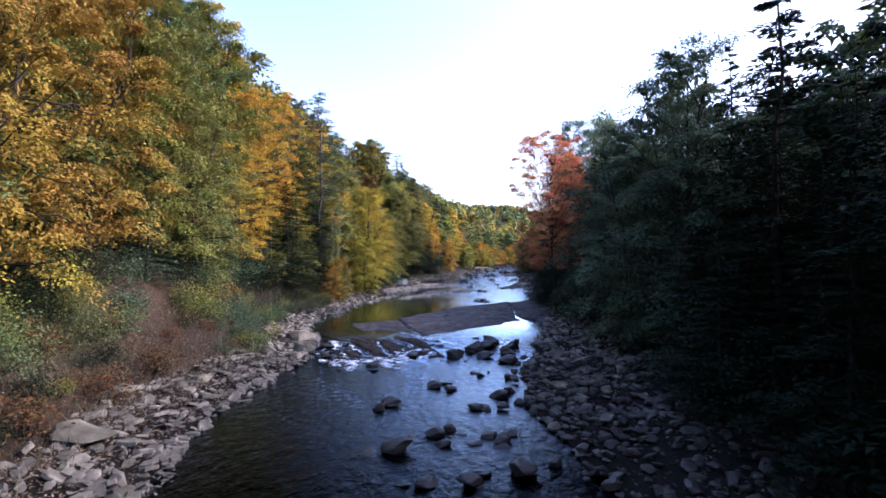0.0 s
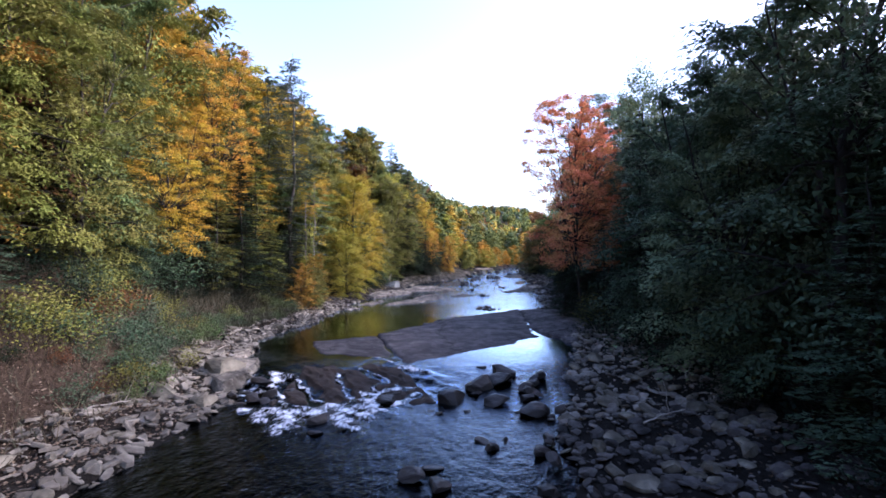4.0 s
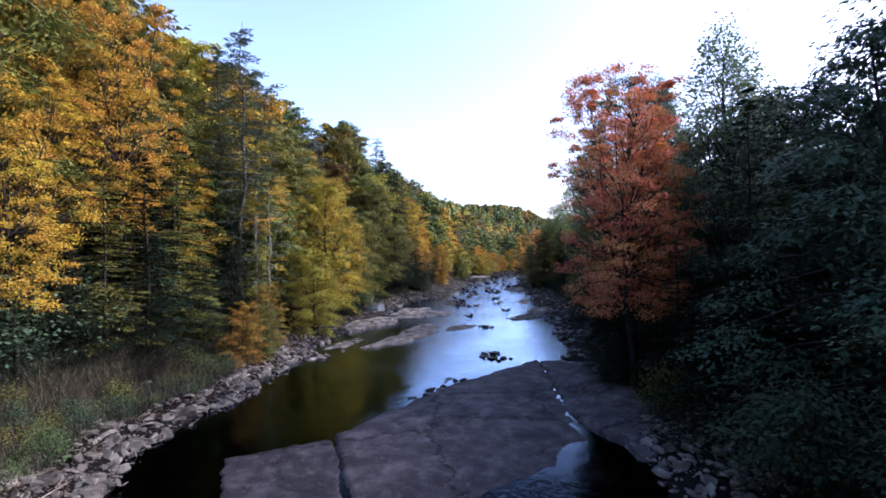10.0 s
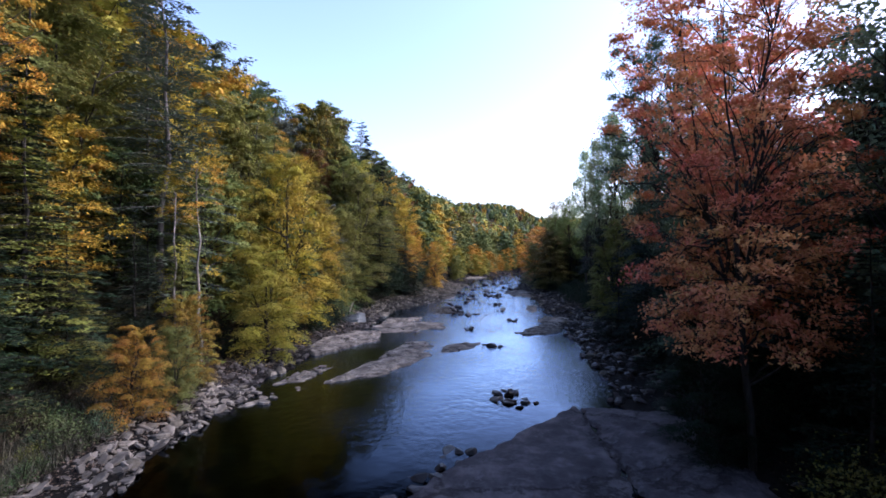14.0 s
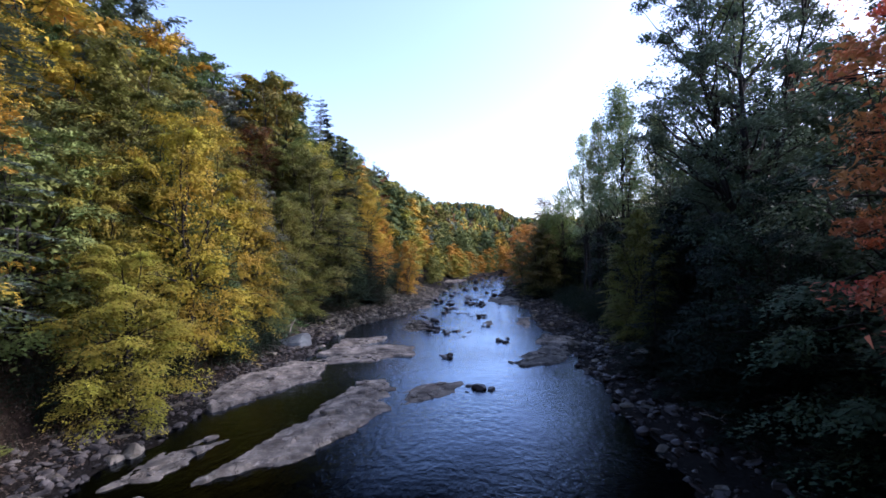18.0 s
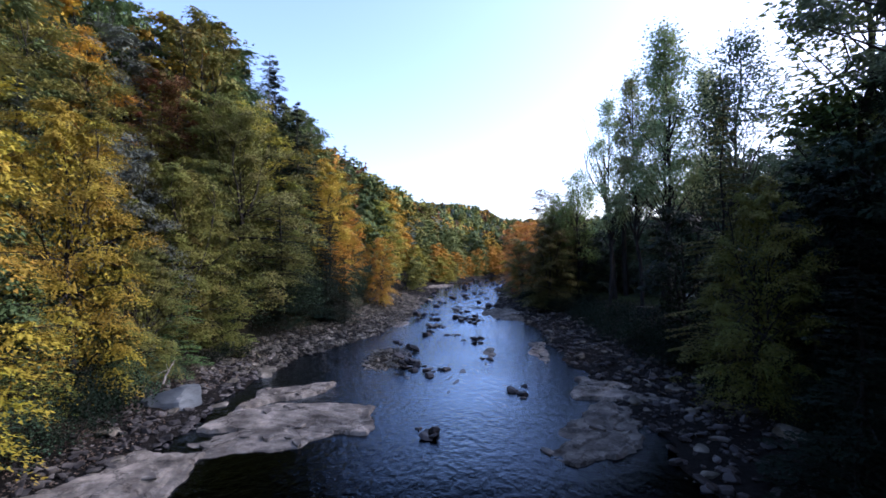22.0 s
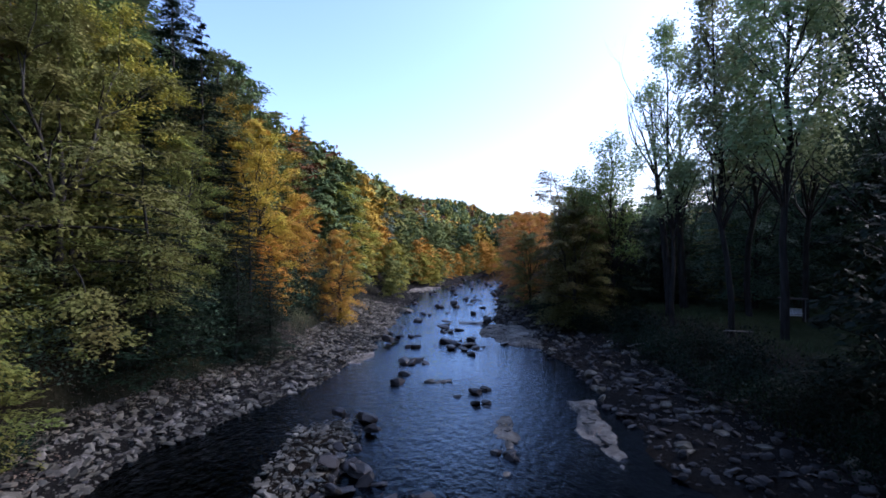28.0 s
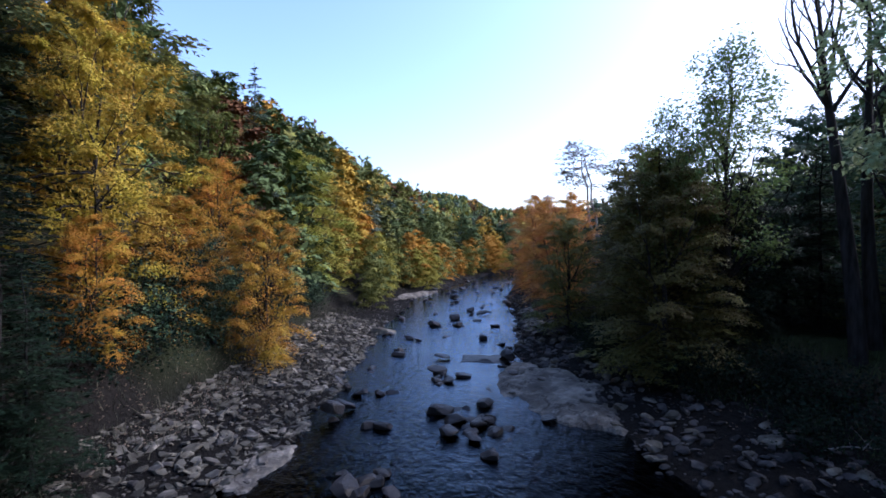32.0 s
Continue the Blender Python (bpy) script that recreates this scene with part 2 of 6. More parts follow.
def part(name, shape, mat, parent=None, label=""):
    """Links a mesh, or a bmesh made into one, as one object under a thing or a part."""
    if isinstance(shape, bmesh.types.BMesh):
        me = bpy.data.meshes.new(name)
        shape.to_mesh(me)
        shape.free()
        me.materials.append(mat)
        shape = me
    ob = new(name, shape)
    if parent is not None:
        ob.parent = parent
    return tagged(ob, label)


# ---- the lie of the land ----
# the river's edges, by the distance upstream
LEFT_Y = (-60, 0, 14, 20, 30, 35, 38, 45, 51, 58, 66, 72, 78, 84, 90, 95, 98, 101, 105, 109, 113, 118, 126, 142, 164, 200, 240, 300, 400, 600)
LEFT_X = (-7, -7.5, -8.5, -9.7, -8.7, -9.4, -10.8, -12.6, -10.8, -10.5, -9.8, -9, -7.5, -6, -6.2, -5.2, -4.4, -3.6, -0.8, 1.6, 3, 4.8, 6.3, 8.5, 13.5, 31, 58, 115, 240, 520)
RIGHT_Y = (-60, 0, 14, 23, 29, 33, 41, 50, 57, 68, 80, 94, 103, 110, 117, 124, 131, 140, 165, 200, 240, 300, 400, 600)
RIGHT_X = (5, 4.5, 4.6, 3.8, 4.8, 6, 8.6, 9.2, 10, 12, 13.6, 15.2, 16.2, 17.8, 17.4, 16, 17.6, 20.2, 26, 38, 66, 124, 250, 530)


def water_level(y):
    f = np.clip((np.asarray(y, float) - 31.5) / 6.0, 0, 1)
    return -0.42 + 0.42 * f * f * (3 - 2 * f)


def wobble(x, y, scale, seed=0.0):
    """Cheap smooth noise, about -1 to 1, for arrays."""
    x, y = np.asarray(x, float) * scale + seed * 7.13, np.asarray(y, float) * scale - seed * 3.71
    return (np.sin(x * 1.7 + 1.3 * np.sin(y * 1.1)) + np.sin(y * 2.3 + 1.7 * np.sin(x * 0.9 + 1)) + np.sin((x + y) * 1.3 + seed)
            + 0.5 * np.sin(3.9 * x - 2.7 * y) + 0.5 * np.sin(4.3 * y + 3.1 * x)) / 3.2


def left_edge(y):
    return np.interp(y, LEFT_Y, LEFT_X)


def right_edge(y):
    return np.interp(y, RIGHT_Y, RIGHT_X)


def hill_foot(y):
    """The hill on the left bank runs straight on where the river bends away."""
    y = np.asarray(y, float)
    return np.where(y < 142, left_edge(y), np.minimum(left_edge(y), 8.5 + 0.25 * (y - 142)))


def height(x, y):
    x, y = np.asarray(x, float), np.asarray(y, float)
    d = left_edge(y) - x + 0.5 * wobble(x, y, 0.5, 1)
    e = x - right_edge(y) + 0.5 * wobble(x, y, 0.5, 2)
    w = water_level(y)
    shore = np.interp(y, (85, 98, 150, 170), (5, 6.4, 6.4, 5))
    near = 1.0 / (1.0 + np.maximum(0, np.maximum(d, e)) / 400)
    most = np.interp(y, (120, 190, 320), (38, 34, 28))
    up_hill = np.maximum(0, hill_foot(y) - x - shore)
    hill = most * (1 - np.exp(-1.0 * up_hill / most))
    left = 0.16 * np.minimum(d, shore + 1) + hill
    right = 0.14 * np.minimum(e, 6) + 1.8 / (1 + np.exp(-np.clip(e - 9, -40, 40) * 0.9)) + 42 * (1 - np.exp(-0.45 * np.maximum(0, e - 48) / 42))
    bed = -0.2 - 0.45 * np.clip(np.minimum(-d, -e) / 2.0, 0, 1)
    h = np.where(d > 0, left, np.where(e > 0, right, bed))
    h = h + 0.12 * wobble(x, y, 0.9, 3) * (np.maximum(d, e) > 0.5) + 0.6 * wobble(x, y, 0.12, 4) * np.clip((np.maximum(d, e) - 10) / 10, 0, 1)
    h = h + 0.74 * np.exp(-((x - 2.6 - 0.1 * (y - 99.5)) / 2.1) ** 4 - ((y - 99.5) / 5.2) ** 4) * (d < 0) * (e < 0)
    far = np.clip((y - 480) / 520, 0, 1.0)
    return w * near + h + 55 * far * far * (3 - 2 * far)


def spread(low, fine_low, fine_high, high, step):
    """Even steps in the middle, growing outwards."""
    mid = list(np.arange(fine_low, fine_high + step / 2, step))
    out, s = [mid[-1]], step
    while out[-1] < high:
        s *= 1.16
        out.append(out[-1] + s)
    back, s = [mid[0]], step
    while back[-1] > low:
        s *= 1.16
        back.append(back[-1] - s)
    return np.array(back[:0:-1] + mid + out[1:])


def grid_faces(nx, ny):
    i = np.arange(nx * ny).reshape(ny, nx)
    return np.stack([i[:-1, :-1], i[:-1, 1:], i[1:, 1:], i[1:, :-1]], -1).reshape(-1, 4)


gx, gy = np.meshgrid(spread(-1500, -32, 48, 2200, 0.6), spread(-400, -6, 150, 2600, 0.6))
ground_mesh = mesh_of("ground", np.stack([gx, gy, height(gx, gy)], -1).reshape(-1, 3), grid_faces(gx.shape[1], gx.shape[0]), earth, True)
d, e = (left_edge(gy) - gx).ravel(), (gx - right_edge(gy)).ravel()
cover = np.zeros((gx.size, 4))
cover[:, 0] = np.clip(1.3 - np.maximum(d - np.interp(gy.ravel(), (60, 95, 110), (1.8, 2.5, 7.0)), e - 7.0) / 2 + 0.5 * wobble(gx, gy, 0.6, 5).ravel(), 0, 1)
flat = np.clip((e - 9) / 3, 0, 1) * (gy.ravel() > 80) + np.clip((d - 5) / 3, 0, 1) * 0.7 * np.clip(wobble(gx, gy, 0.2, 6).ravel() + 0.5, 0, 1)
cover[:, 1] = np.clip(flat, 0, 1)
cover[:, 2] = np.clip(0.5 - np.maximum(d, e) * 2.0, 0, 1)
cover[:, 3] = 1
ground_mesh.color_attributes.new("cover", "FLOAT_COLOR", "POINT").data.foreach_set("color", cover.ravel())
ground = tagged(part("ground", ground_mesh, earth), "stony river banks, leaf-littered slopes and wooded hills", "ground", kind="structure")

# the river: one sheet between the banks, finer at the cascade
ry = np.concatenate([np.arange(-58, 28, 0.8), np.arange(28, 41, 0.1), np.arange(41, 150, 0.8), np.arange(150, 330, 3.0)])
rs = np.linspace(0, 1, 161)
ry2, rs2 = np.meshgrid(ry, rs, indexing="ij")
rx2 = left_edge(ry2) - 1.6 + rs2 * (right_edge(ry2) - left_edge(ry2) + 3.2)
# lines along which the water breaks white: from, to, breadth
BREAKS = ((-6.4, 30.3, -2.8, 30.2, 0.8), (-2.9, 30.6, -2.8, 32.5, 0.7), (-2.8, 32.7, -1.0, 33.6, 0.26), (-7.9, 35.3, -7.5, 33.6, 0.3), (-7.3, 33.0, -6.0, 30.8, 0.14), (-8.8, 34.0, -8.4, 32.8, 0.42),
          (-7.9, 30.8, -6.2, 30.5, 0.2), (-5.9, 30.2, -5.4, 28.5, 0.45), (-6.8, 34.4, -4.7, 31.4, 0.08), (-4.9, 35.5, -3.6, 31.4, 0.09), (-4.3, 36.2, -2.2, 34.2, 0.07), (-3.5, 38.4, -1.7, 36.4, 0.1),
          (-1.7, 36.4, -0.3, 35.2, 0.2), (-4.2, 31.0, -3.0, 28.8, 0.5), (-2.2, 30.4, -0.9, 32.4, 0.2), (-8.3, 35.6, -7.4, 34.8, 0.3))


def from_lines(x, y, lines):
    """How far points lie from the nearest of some lines, in their breadths, and in metres."""
    best, metres = np.full(x.shape, 99.0), np.full(x.shape, 99.0)
    wx = x + 0.16 * wobble(x, y, 1.3, 14) + 0.05 * wobble(x, y, 4.1, 15)
    wy = y + 0.16 * wobble(x, y, 1.2, 16)
    for ax, ay, bx, by, br in lines:
        f = np.clip(((wx - ax) * (bx - ax) + (wy - ay) * (by - ay)) / ((bx - ax) ** 2 + (by - ay) ** 2), 0, 1)
        away = np.hypot(wx - ax - f * (bx - ax), wy - ay - f * (by - ay))
        best = np.minimum(best, away / (br * (1.0 + 0.4 * wobble(x, y, 2.0, 17))))
        metres = np.minimum(metres, away)
    return best, metres


foamy = np.exp(-(from_lines(rx2, ry2, BREAKS)[0] / 1.5) ** 2)
rough_water = np.exp(-((ry2 - 34) / 3.2) ** 2) * np.clip((1.5 - rx2) / 2, 0, 1)
rz2 = water_level(ry2) + rough_water * 0.09 * wobble(rx2, ry2, 1.6, 9) + 0.1 * foamy * (0.6 + 0.6 * wobble(rx2, ry2, 3.3, 8))
river_mesh = mesh_of("river", np.stack([rx2, ry2, rz2], -1).reshape(-1, 3), grid_faces(len(rs), len(ry)), water_mat, True)
marks = np.zeros((rx2.size, 4))
marks[:, 0], marks[:, 3] = 0.7 * (foamy * (0.85 + 0.45 * wobble(rx2, ry2, 3.4, 21))).ravel(), 1
# riffle white: broken water, and painted sparkle to brighten the upstream reach
riffle = np.interp(ry2, (72, 100, 118, 330), (0, 0.1, 0.2, 0.32)) * np.clip(0.4 + 0.9 * wobble(rx2, 0.45 * ry2, 0.8, 22), 0, 1)
marks[:, 0] = np.maximum(marks[:, 0], riffle.ravel())
marks[:, 1] = np.clip((np.interp(ry2, (-60, 34, 42, 55, 66, 84, 100, 330), (0.4, 0.7, 0.0, 0.03, 0.32, 0.4, 0.8, 1.0)) + 0.22 * wobble(rx2, ry2, 0.25, 12)).ravel(), 0, 1)
river_mesh.color_attributes.new("foam", "FLOAT_COLOR", "POINT").data.foreach_set("color", marks.ravel())
river = tagged(part("river", river_mesh, water_mat), "shallow dark river with rippled sky reflections and a foaming cascade", "river", kind="structure")

# the bedrock under the cascade: ribs that stand clear of the water between its channels
cx2, cy2 = np.meshgrid(np.arange(-9.4, 0.2, 0.09), np.arange(30.2, 39.4, 0.09))
_, clear_of = from_lines(cx2, cy2, BREAKS)
ribs = np.clip(clear_of / 0.4, 0, 1) ** 0.6 * 0.19 - 0.1
ribs = ribs + 0.05 * wobble(cx2 + 0.5 * cy2, 0.35 * cy2, 1.5, 24) + 0.03 * wobble(cx2, cy2, 3.2, 25) + 0.02 * wobble(cx2 + 0.5 * cy2, 0.4 * cy2, 7.0, 29) + 0.035 * np.sign(wobble(cx2 + 0.5 * cy2, 0.3 * cy2, 2.6, 26))
inside = np.clip((cx2 + 7.6 - 0.3 * wobble(cx2, cy2, 1, 27)) / 0.7, 0, 1) * np.clip((-1.0 - cx2 + 0.4 * (36 - cy2) * (cy2 < 36)) / 0.8, 0, 1) * np.clip((cy2 - 31.0) / 0.5, 0, 1) * np.clip((38.9 - cy2) / 0.8, 0, 1)
inside = inside * np.clip(1.3 - 0.42 * np.maximum(0, cy2 - 35.5) + 0.5 * wobble(cx2, cy2, 0.8, 28), 0.35, 1)
cz2 = water_level(cy2) + ribs * inside - 0.4 * (1 - inside)
cascade_mesh = mesh_of("cascade_bedrock", np.stack([cx2, cy2, cz2], -1).reshape(-1, 3), grid_faces(cx2.shape[1], cx2.shape[0]), cascade_stone, False)
tagged(part("cascade_bedrock", cascade_mesh, cascade_stone), "dark wet bedrock ribs under the foaming cascade", "bedrock", kind="structure")


# ---- trees ----
def tube(points, radii, sides=5):
    """Vertices and quads of a tapered round branch along points."""
    points, radii = np.asarray(points, float), np.asarray(radii, float)
    t = np.gradient(points, axis=0)
    t /= np.linalg.norm(t, axis=1)[:, None] + 1e-9
    ref = np.where(np.abs(t[:, 2:3]) > 0.8, [[1.0, 0, 0]], [[0, 0, 1.0]])
    u = np.cross(t, ref)
    u /= np.linalg.norm(u, axis=1)[:, None] + 1e-9
    v = np.cross(t, u)
    a = np.arange(sides) * 2 * math.pi / sides
    ring = u[:, None, :] * np.cos(a)[None, :, None] + v[:, None, :] * np.sin(a)[None, :, None]
    verts = (points[:, None, :] + ring * radii[:, None, None]).reshape(-1, 3)
    i = np.arange(len(points) * sides).reshape(len(points), sides)
    n = np.roll(i, -1, axis=1)
    faces = np.stack([i[:-1], n[:-1], n[1:], i[1:]], -1).reshape(-1, 4)
    return verts, faces


def joined(pieces):
    verts, faces, at = [], [], 0
    for v, f in pieces:
        verts.append(v)
        faces.append(f + at)
        at += len(v)
    return np.concatenate(verts), np.concatenate(faces)


def leaf_quads(c, a, n, length, width):
    """Pointed leaves at c, along a, with faces towards n."""
    a = a / (np.linalg.norm(a, axis=1)[:, None] + 1e-9)
    b = np.cross(a, n)
    b /= np.linalg.norm(b, axis=1)[:, None] + 1e-9
    v = np.stack([c - a * length / 2, c + b * width / 2 + a * length * 0.08, c + a * length / 2, c - b * width / 2 + a * length * 0.08], 1).reshape(-1, 3)
    return v, np.arange(len(v)).reshape(-1, 4)


def leaf_tris(c, a, n, length, width):
    """Slim leaves of three corners, the tip along a."""
    a = a / (np.linalg.norm(a, axis=1)[:, None] + 1e-9)
    b = np.cross(a, n)
    b /= np.linalg.norm(b, axis=1)[:, None] + 1e-9
    v = np.stack([c - a * length * 0.4 - b * width * 0.5, c - a * length * 0.25 + b * width * 0.5, c + a * length * 0.6], 1).reshape(-1, 3)
    return v, np.arange(len(v)).reshape(-1, 3)


def bent(rng, start, end, n, sag=0.0, jitter=0.05):
    f = np.linspace(0, 1, n)[:, None]
    p = start + (end - start) * f
    p[:, 2] += sag * (f * (1 - f))[:, 0] * 4
    length = np.linalg.norm(end - start)
    p[1:-1] += rng.normal(0, jitter * length, (n - 2, 3))
    return p


def broadleaf(seed, h, r, base, boughs, per, leaf, profile="round", lean=0.0, hollow=0.45, stem=1.0, slim=0.36, fill=1.0, clump=9):
    """Meshes (wood, crown) of a broad-leaved tree: drooping feathered boughs round limbs, with gaps between."""
    rng = np.random.default_rng(seed)
    top = np.array([lean * h + rng.normal(0, 0.02 * h), rng.normal(0, 0.02 * h), h * 0.93])
    spine = bent(rng, np.array([0, 0, -0.4]), top, 9, 0, 0.006)
    wide = (0.012 * h + 0.03) * stem
    wood = [tube(spine, np.linspace(wide * 1.25, 0.03, 9), 7)]
    shapes = {"round": lambda u: np.sqrt(np.clip(1 - (2 * u - 0.8) ** 2 / 1.5, 0.02, 1)),
              "tall": lambda u: 0.55 + 0.45 * np.sin(np.clip(u, 0, 1) * math.pi) - 0.35 * u ** 3}
    radius = shapes[profile]
    # clumps of boughs, so that the outline is uneven and dark gaps open between them
    clumps = max(9, boughs // clump)
    cu, ca = rng.random(clumps) ** 0.9, rng.random(clumps) * 2 * math.pi
    cr = radius(cu) * rng.uniform(0.62 if clump > 5 else 0.3, 1.1, clumps)
    k = rng.integers(0, clumps, boughs)
    u = np.clip(cu[k] + rng.normal(0, 0.045 if clump > 5 else 0.035, boughs), 0, 1.02)
    ang = ca[k] + rng.normal(0, 0.26, boughs) / np.maximum(cr[k], 0.3)
    rad = r * cr[k] * (hollow + (0.8 - hollow) * np.sqrt(rng.random(boughs)))
    z = base + (h - base) * u
    sx, sy = np.interp(z, spine[:, 2], spine[:, 0]), np.interp(z, spine[:, 2], spine[:, 1])
    c = np.stack([sx + np.cos(ang) * rad, sy + np.sin(ang) * rad, z], -1)
    for q in range(clumps):
        zc = base + (h - base) * cu[q]
        zs = max(base * 0.7 + 0.2, zc - (1.5 if clump <= 5 else 0.5) * r * cr[q] - 0.3)
        s = np.array([np.interp(zs, spine[:, 2], spine[:, 0]), np.interp(zs, spine[:, 2], spine[:, 1]), zs])
        e = np.array([s[0] + math.cos(ca[q]) * r * cr[q] * 0.85, s[1] + math.sin(ca[q]) * r * cr[q] * 0.85, zc])
        wood.append(tube(bent(rng, s, e, 5, 0.05 * r, 0.035), np.linspace(wide * (0.16 + 0.3 * (1 - cu[q])), 0.012, 5), 4))
    out = np.stack([np.cos(ang), np.sin(ang), np.zeros(boughs)], -1)
    out += rng.normal(0, 0.35, (boughs, 3)) * [1, 1, 0.35] + np.stack([np.zeros(boughs), np.zeros(boughs), 0.55 * (u - 0.35)], -1)
    out /= np.linalg.norm(out, axis=1)[:, None]
    side = np.stack([-out[:, 1], out[:, 0], np.zeros(boughs)], -1)
    length = (0.26 * r + 0.45) * rng.uniform(0.6, 1.25, boughs)
    b = np.repeat(np.arange(boughs), per)
    m = len(b)
    f = rng.random(m) ** 0.75
    w = rng.uniform(-1, 1, m) * np.sin(np.clip(0.15 + 0.8 * f, 0, 1) * math.pi) * 0.5 * length[b]
    p = c[b] + out[b] * (f * length[b])[:, None] + side[b] * w[:, None]
    p[:, 2] += -0.3 * length[b] * f * f - 0.25 * np.abs(w) + rng.normal(0, 0.07, m) * length[b]
    if clump <= 5:  # loose upright sprays
        p = c[b] + rng.normal(0, 0.26, (m, 3)) * length[b][:, None] * [1, 1, 1.1]
    a = out[b] * 0.8 + side[b] * (np.sign(w) * 0.6)[:, None] + rng.normal(0, 0.35, (m, 3)) - np.array([0, 0, 0.25])
    nrm = np.array([0, 0, 1.0]) + out[b] * 0.5 + rng.normal(0, 0.9 if clump <= 5 else 0.3, (m, 3))
    s = leaf * rng.uniform(0.6, 1.35, (m, 1))
    crown = [leaf_tris(p, a, nrm, s, s * slim)]
    n_in = int(boughs * 6 * fill)
    if n_in:  # leaves deep in the crown
        ui, ai = rng.random(n_in), rng.random(n_in) * 2 * math.pi
        ri = r * radius(ui) * 0.48 * np.sqrt(rng.random(n_in))
        zi = base + (h - base) * (0.03 + 0.87 * ui)
        pi_ = np.stack([np.interp(zi, spine[:, 2], spine[:, 0]) + np.cos(ai) * ri, np.interp(zi, spine[:, 2], spine[:, 1]) + np.sin(ai) * ri, zi], -1)
        si = (0.04 + 1.05 * leaf) * rng.uniform(0.7, 1.3, (n_in, 1))
        crown.append(leaf_tris(pi_, rng.normal(0, 1, (n_in, 3)), rng.normal(0, 1, (n_in, 3)), si, si * 0.45))
    return joined(wood), joined(crown)


def layered_tree(seed, h, r, base, pads, per, leaf, profile="round", lean=0.0, stem=1.0, slim=0.5, fill=1.0, pad=0.34, tiers=0.25, puff=0.0):
    """Meshes (wood, crown) of a broad-leaved tree: fanned, drooping sprays of leaves in tiers round limbs, with dark gaps between."""
    rng = np.random.default_rng(seed)
    top = np.array([lean * h + rng.normal(0, 0.02 * h), rng.normal(0, 0.02 * h), h * 0.93])
    spine = bent(rng, np.array([0, 0, -0.4]), top, 9, 0, 0.008)
    wide = (0.012 * h + 0.03) * stem
    wood = [tube(spine, wide * 1.25 * np.array([1, 0.92, 0.84, 0.72, 0.5, 0.36, 0.26, 0.16, 0.06]), 7)]
    leaders, lead_at = [], rng.random() * 6.28
    for q in range(3):  # the trunk forks into leaders
        s = spine[2 + q]
        e = np.array([s[0] + math.cos(lead_at + 2.1 * q) * r * 0.42, s[1] + math.sin(lead_at + 2.1 * q) * r * 0.42, h * rng.uniform(0.72, 0.88)])
        leaders.append(bent(rng, s, e, 7, -0.05 * h, 0.02))
        wood.append(tube(leaders[-1], np.linspace(wide * 0.66, 0.03, 7), 5))
    shapes = {"round": lambda u: np.sqrt(np.clip(1 - (2 * u - 0.8) ** 2 / 1.5, 0.02, 1)),
              "spread": lambda u: np.clip(0.35 + 1.5 * u - 1.25 * u ** 3, 0.1, 1),
              "oval": lambda u: np.sqrt(np.clip(1 - ((u - 0.52) / 0.62) ** 2, 0.15, 1))}
    radius = shapes[profile]
    side_of = rng.uniform(0.75, 1.15, 7)  # some sides of the crown reach farther than others
    cu = np.clip(((np.arange(pads) + rng.random(pads)) / pads) ** 0.95, 0, 0.93 if puff else 1.0)
    ca = np.arange(pads) * 2.4 + rng.normal(0, 0.4, pads)
    reach = r * radius(cu) * np.interp(ca % (2 * math.pi), np.arange(8) * 2 * math.pi / 7, np.append(side_of, side_of[0]))
    cr = reach * (np.sqrt(rng.uniform(0.12, 0.95, pads)) if puff else rng.uniform(0.55, 1.0, pads))
    size = r * pad * rng.uniform(0.6, 1.3, pads) * (1.05 - 0.3 * cu)
    cz = base + (h - base) * cu
    sx, sy = np.interp(cz, spine[:, 2], spine[:, 0]), np.interp(cz, spine[:, 2], spine[:, 1])
    c = np.stack([sx + np.cos(ca) * cr, sy + np.sin(ca) * cr, cz], -1)
    out = np.stack([np.cos(ca), np.sin(ca), np.zeros(pads)], -1)
    side = np.stack([-out[:, 1], out[:, 0], np.zeros(pads)], -1)
    for q in range(pads):
        zs = float(np.clip(cz[q] - 0.55 * cr[q] - 0.3, base * 0.7 + 0.2, h * 0.88))
        stems = [way[np.argmin(np.abs(way[:, 2] - zs))] for way in leaders]
        s = np.array([np.interp(zs, spine[:, 2], spine[:, 0]), np.interp(zs, spine[:, 2], spine[:, 1]), zs])
        s = min(stems + [s], key=lambda at: np.linalg.norm((at - c[q]) * [1, 1, 0.6]))
        wood.append(tube(bent(rng, s, c[q] - [0, 0, 0.1], 5, 0.05 * r, 0.035), np.linspace(wide * (0.12 + 0.3 * (1 - cu[q])), 0.014, 5), 4))
        for w in (-0.8, 0.0, 0.8):
            tip = c[q] + out[q] * size[q] * math.cos(w) + side[q] * size[q] * math.sin(w) - [0, 0, 0.3 * size[q]]
            wood.append(tube(np.stack([c[q] - [0, 0, 0.1], (c[q] + tip) / 2 + [0, 0, 0.06 * size[q]], tip]), np.array([0.014, 0.01, 0.004]), 3))
    # leaves of the sprays: each spray a fan with fingered edges, higher in its middle
    b = np.repeat(np.arange(pads), per)
    m = len(b)
    ph = rng.random((3, pads)) * 2 * math.pi
    phi = rng.random(m) * 2 * math.pi
    rho = rng.random(m) ** 0.6
    edge = 0.86 + 0.22 * np.sin(3 * phi + ph[0][b]) + 0.2 * np.sin(7 * phi + ph[1][b]) + 0.12 * np.sin(11 * phi + ph[2][b])
    lx, ly = rho * edge * np.cos(phi) * 1.25, rho * edge * np.sin(phi)
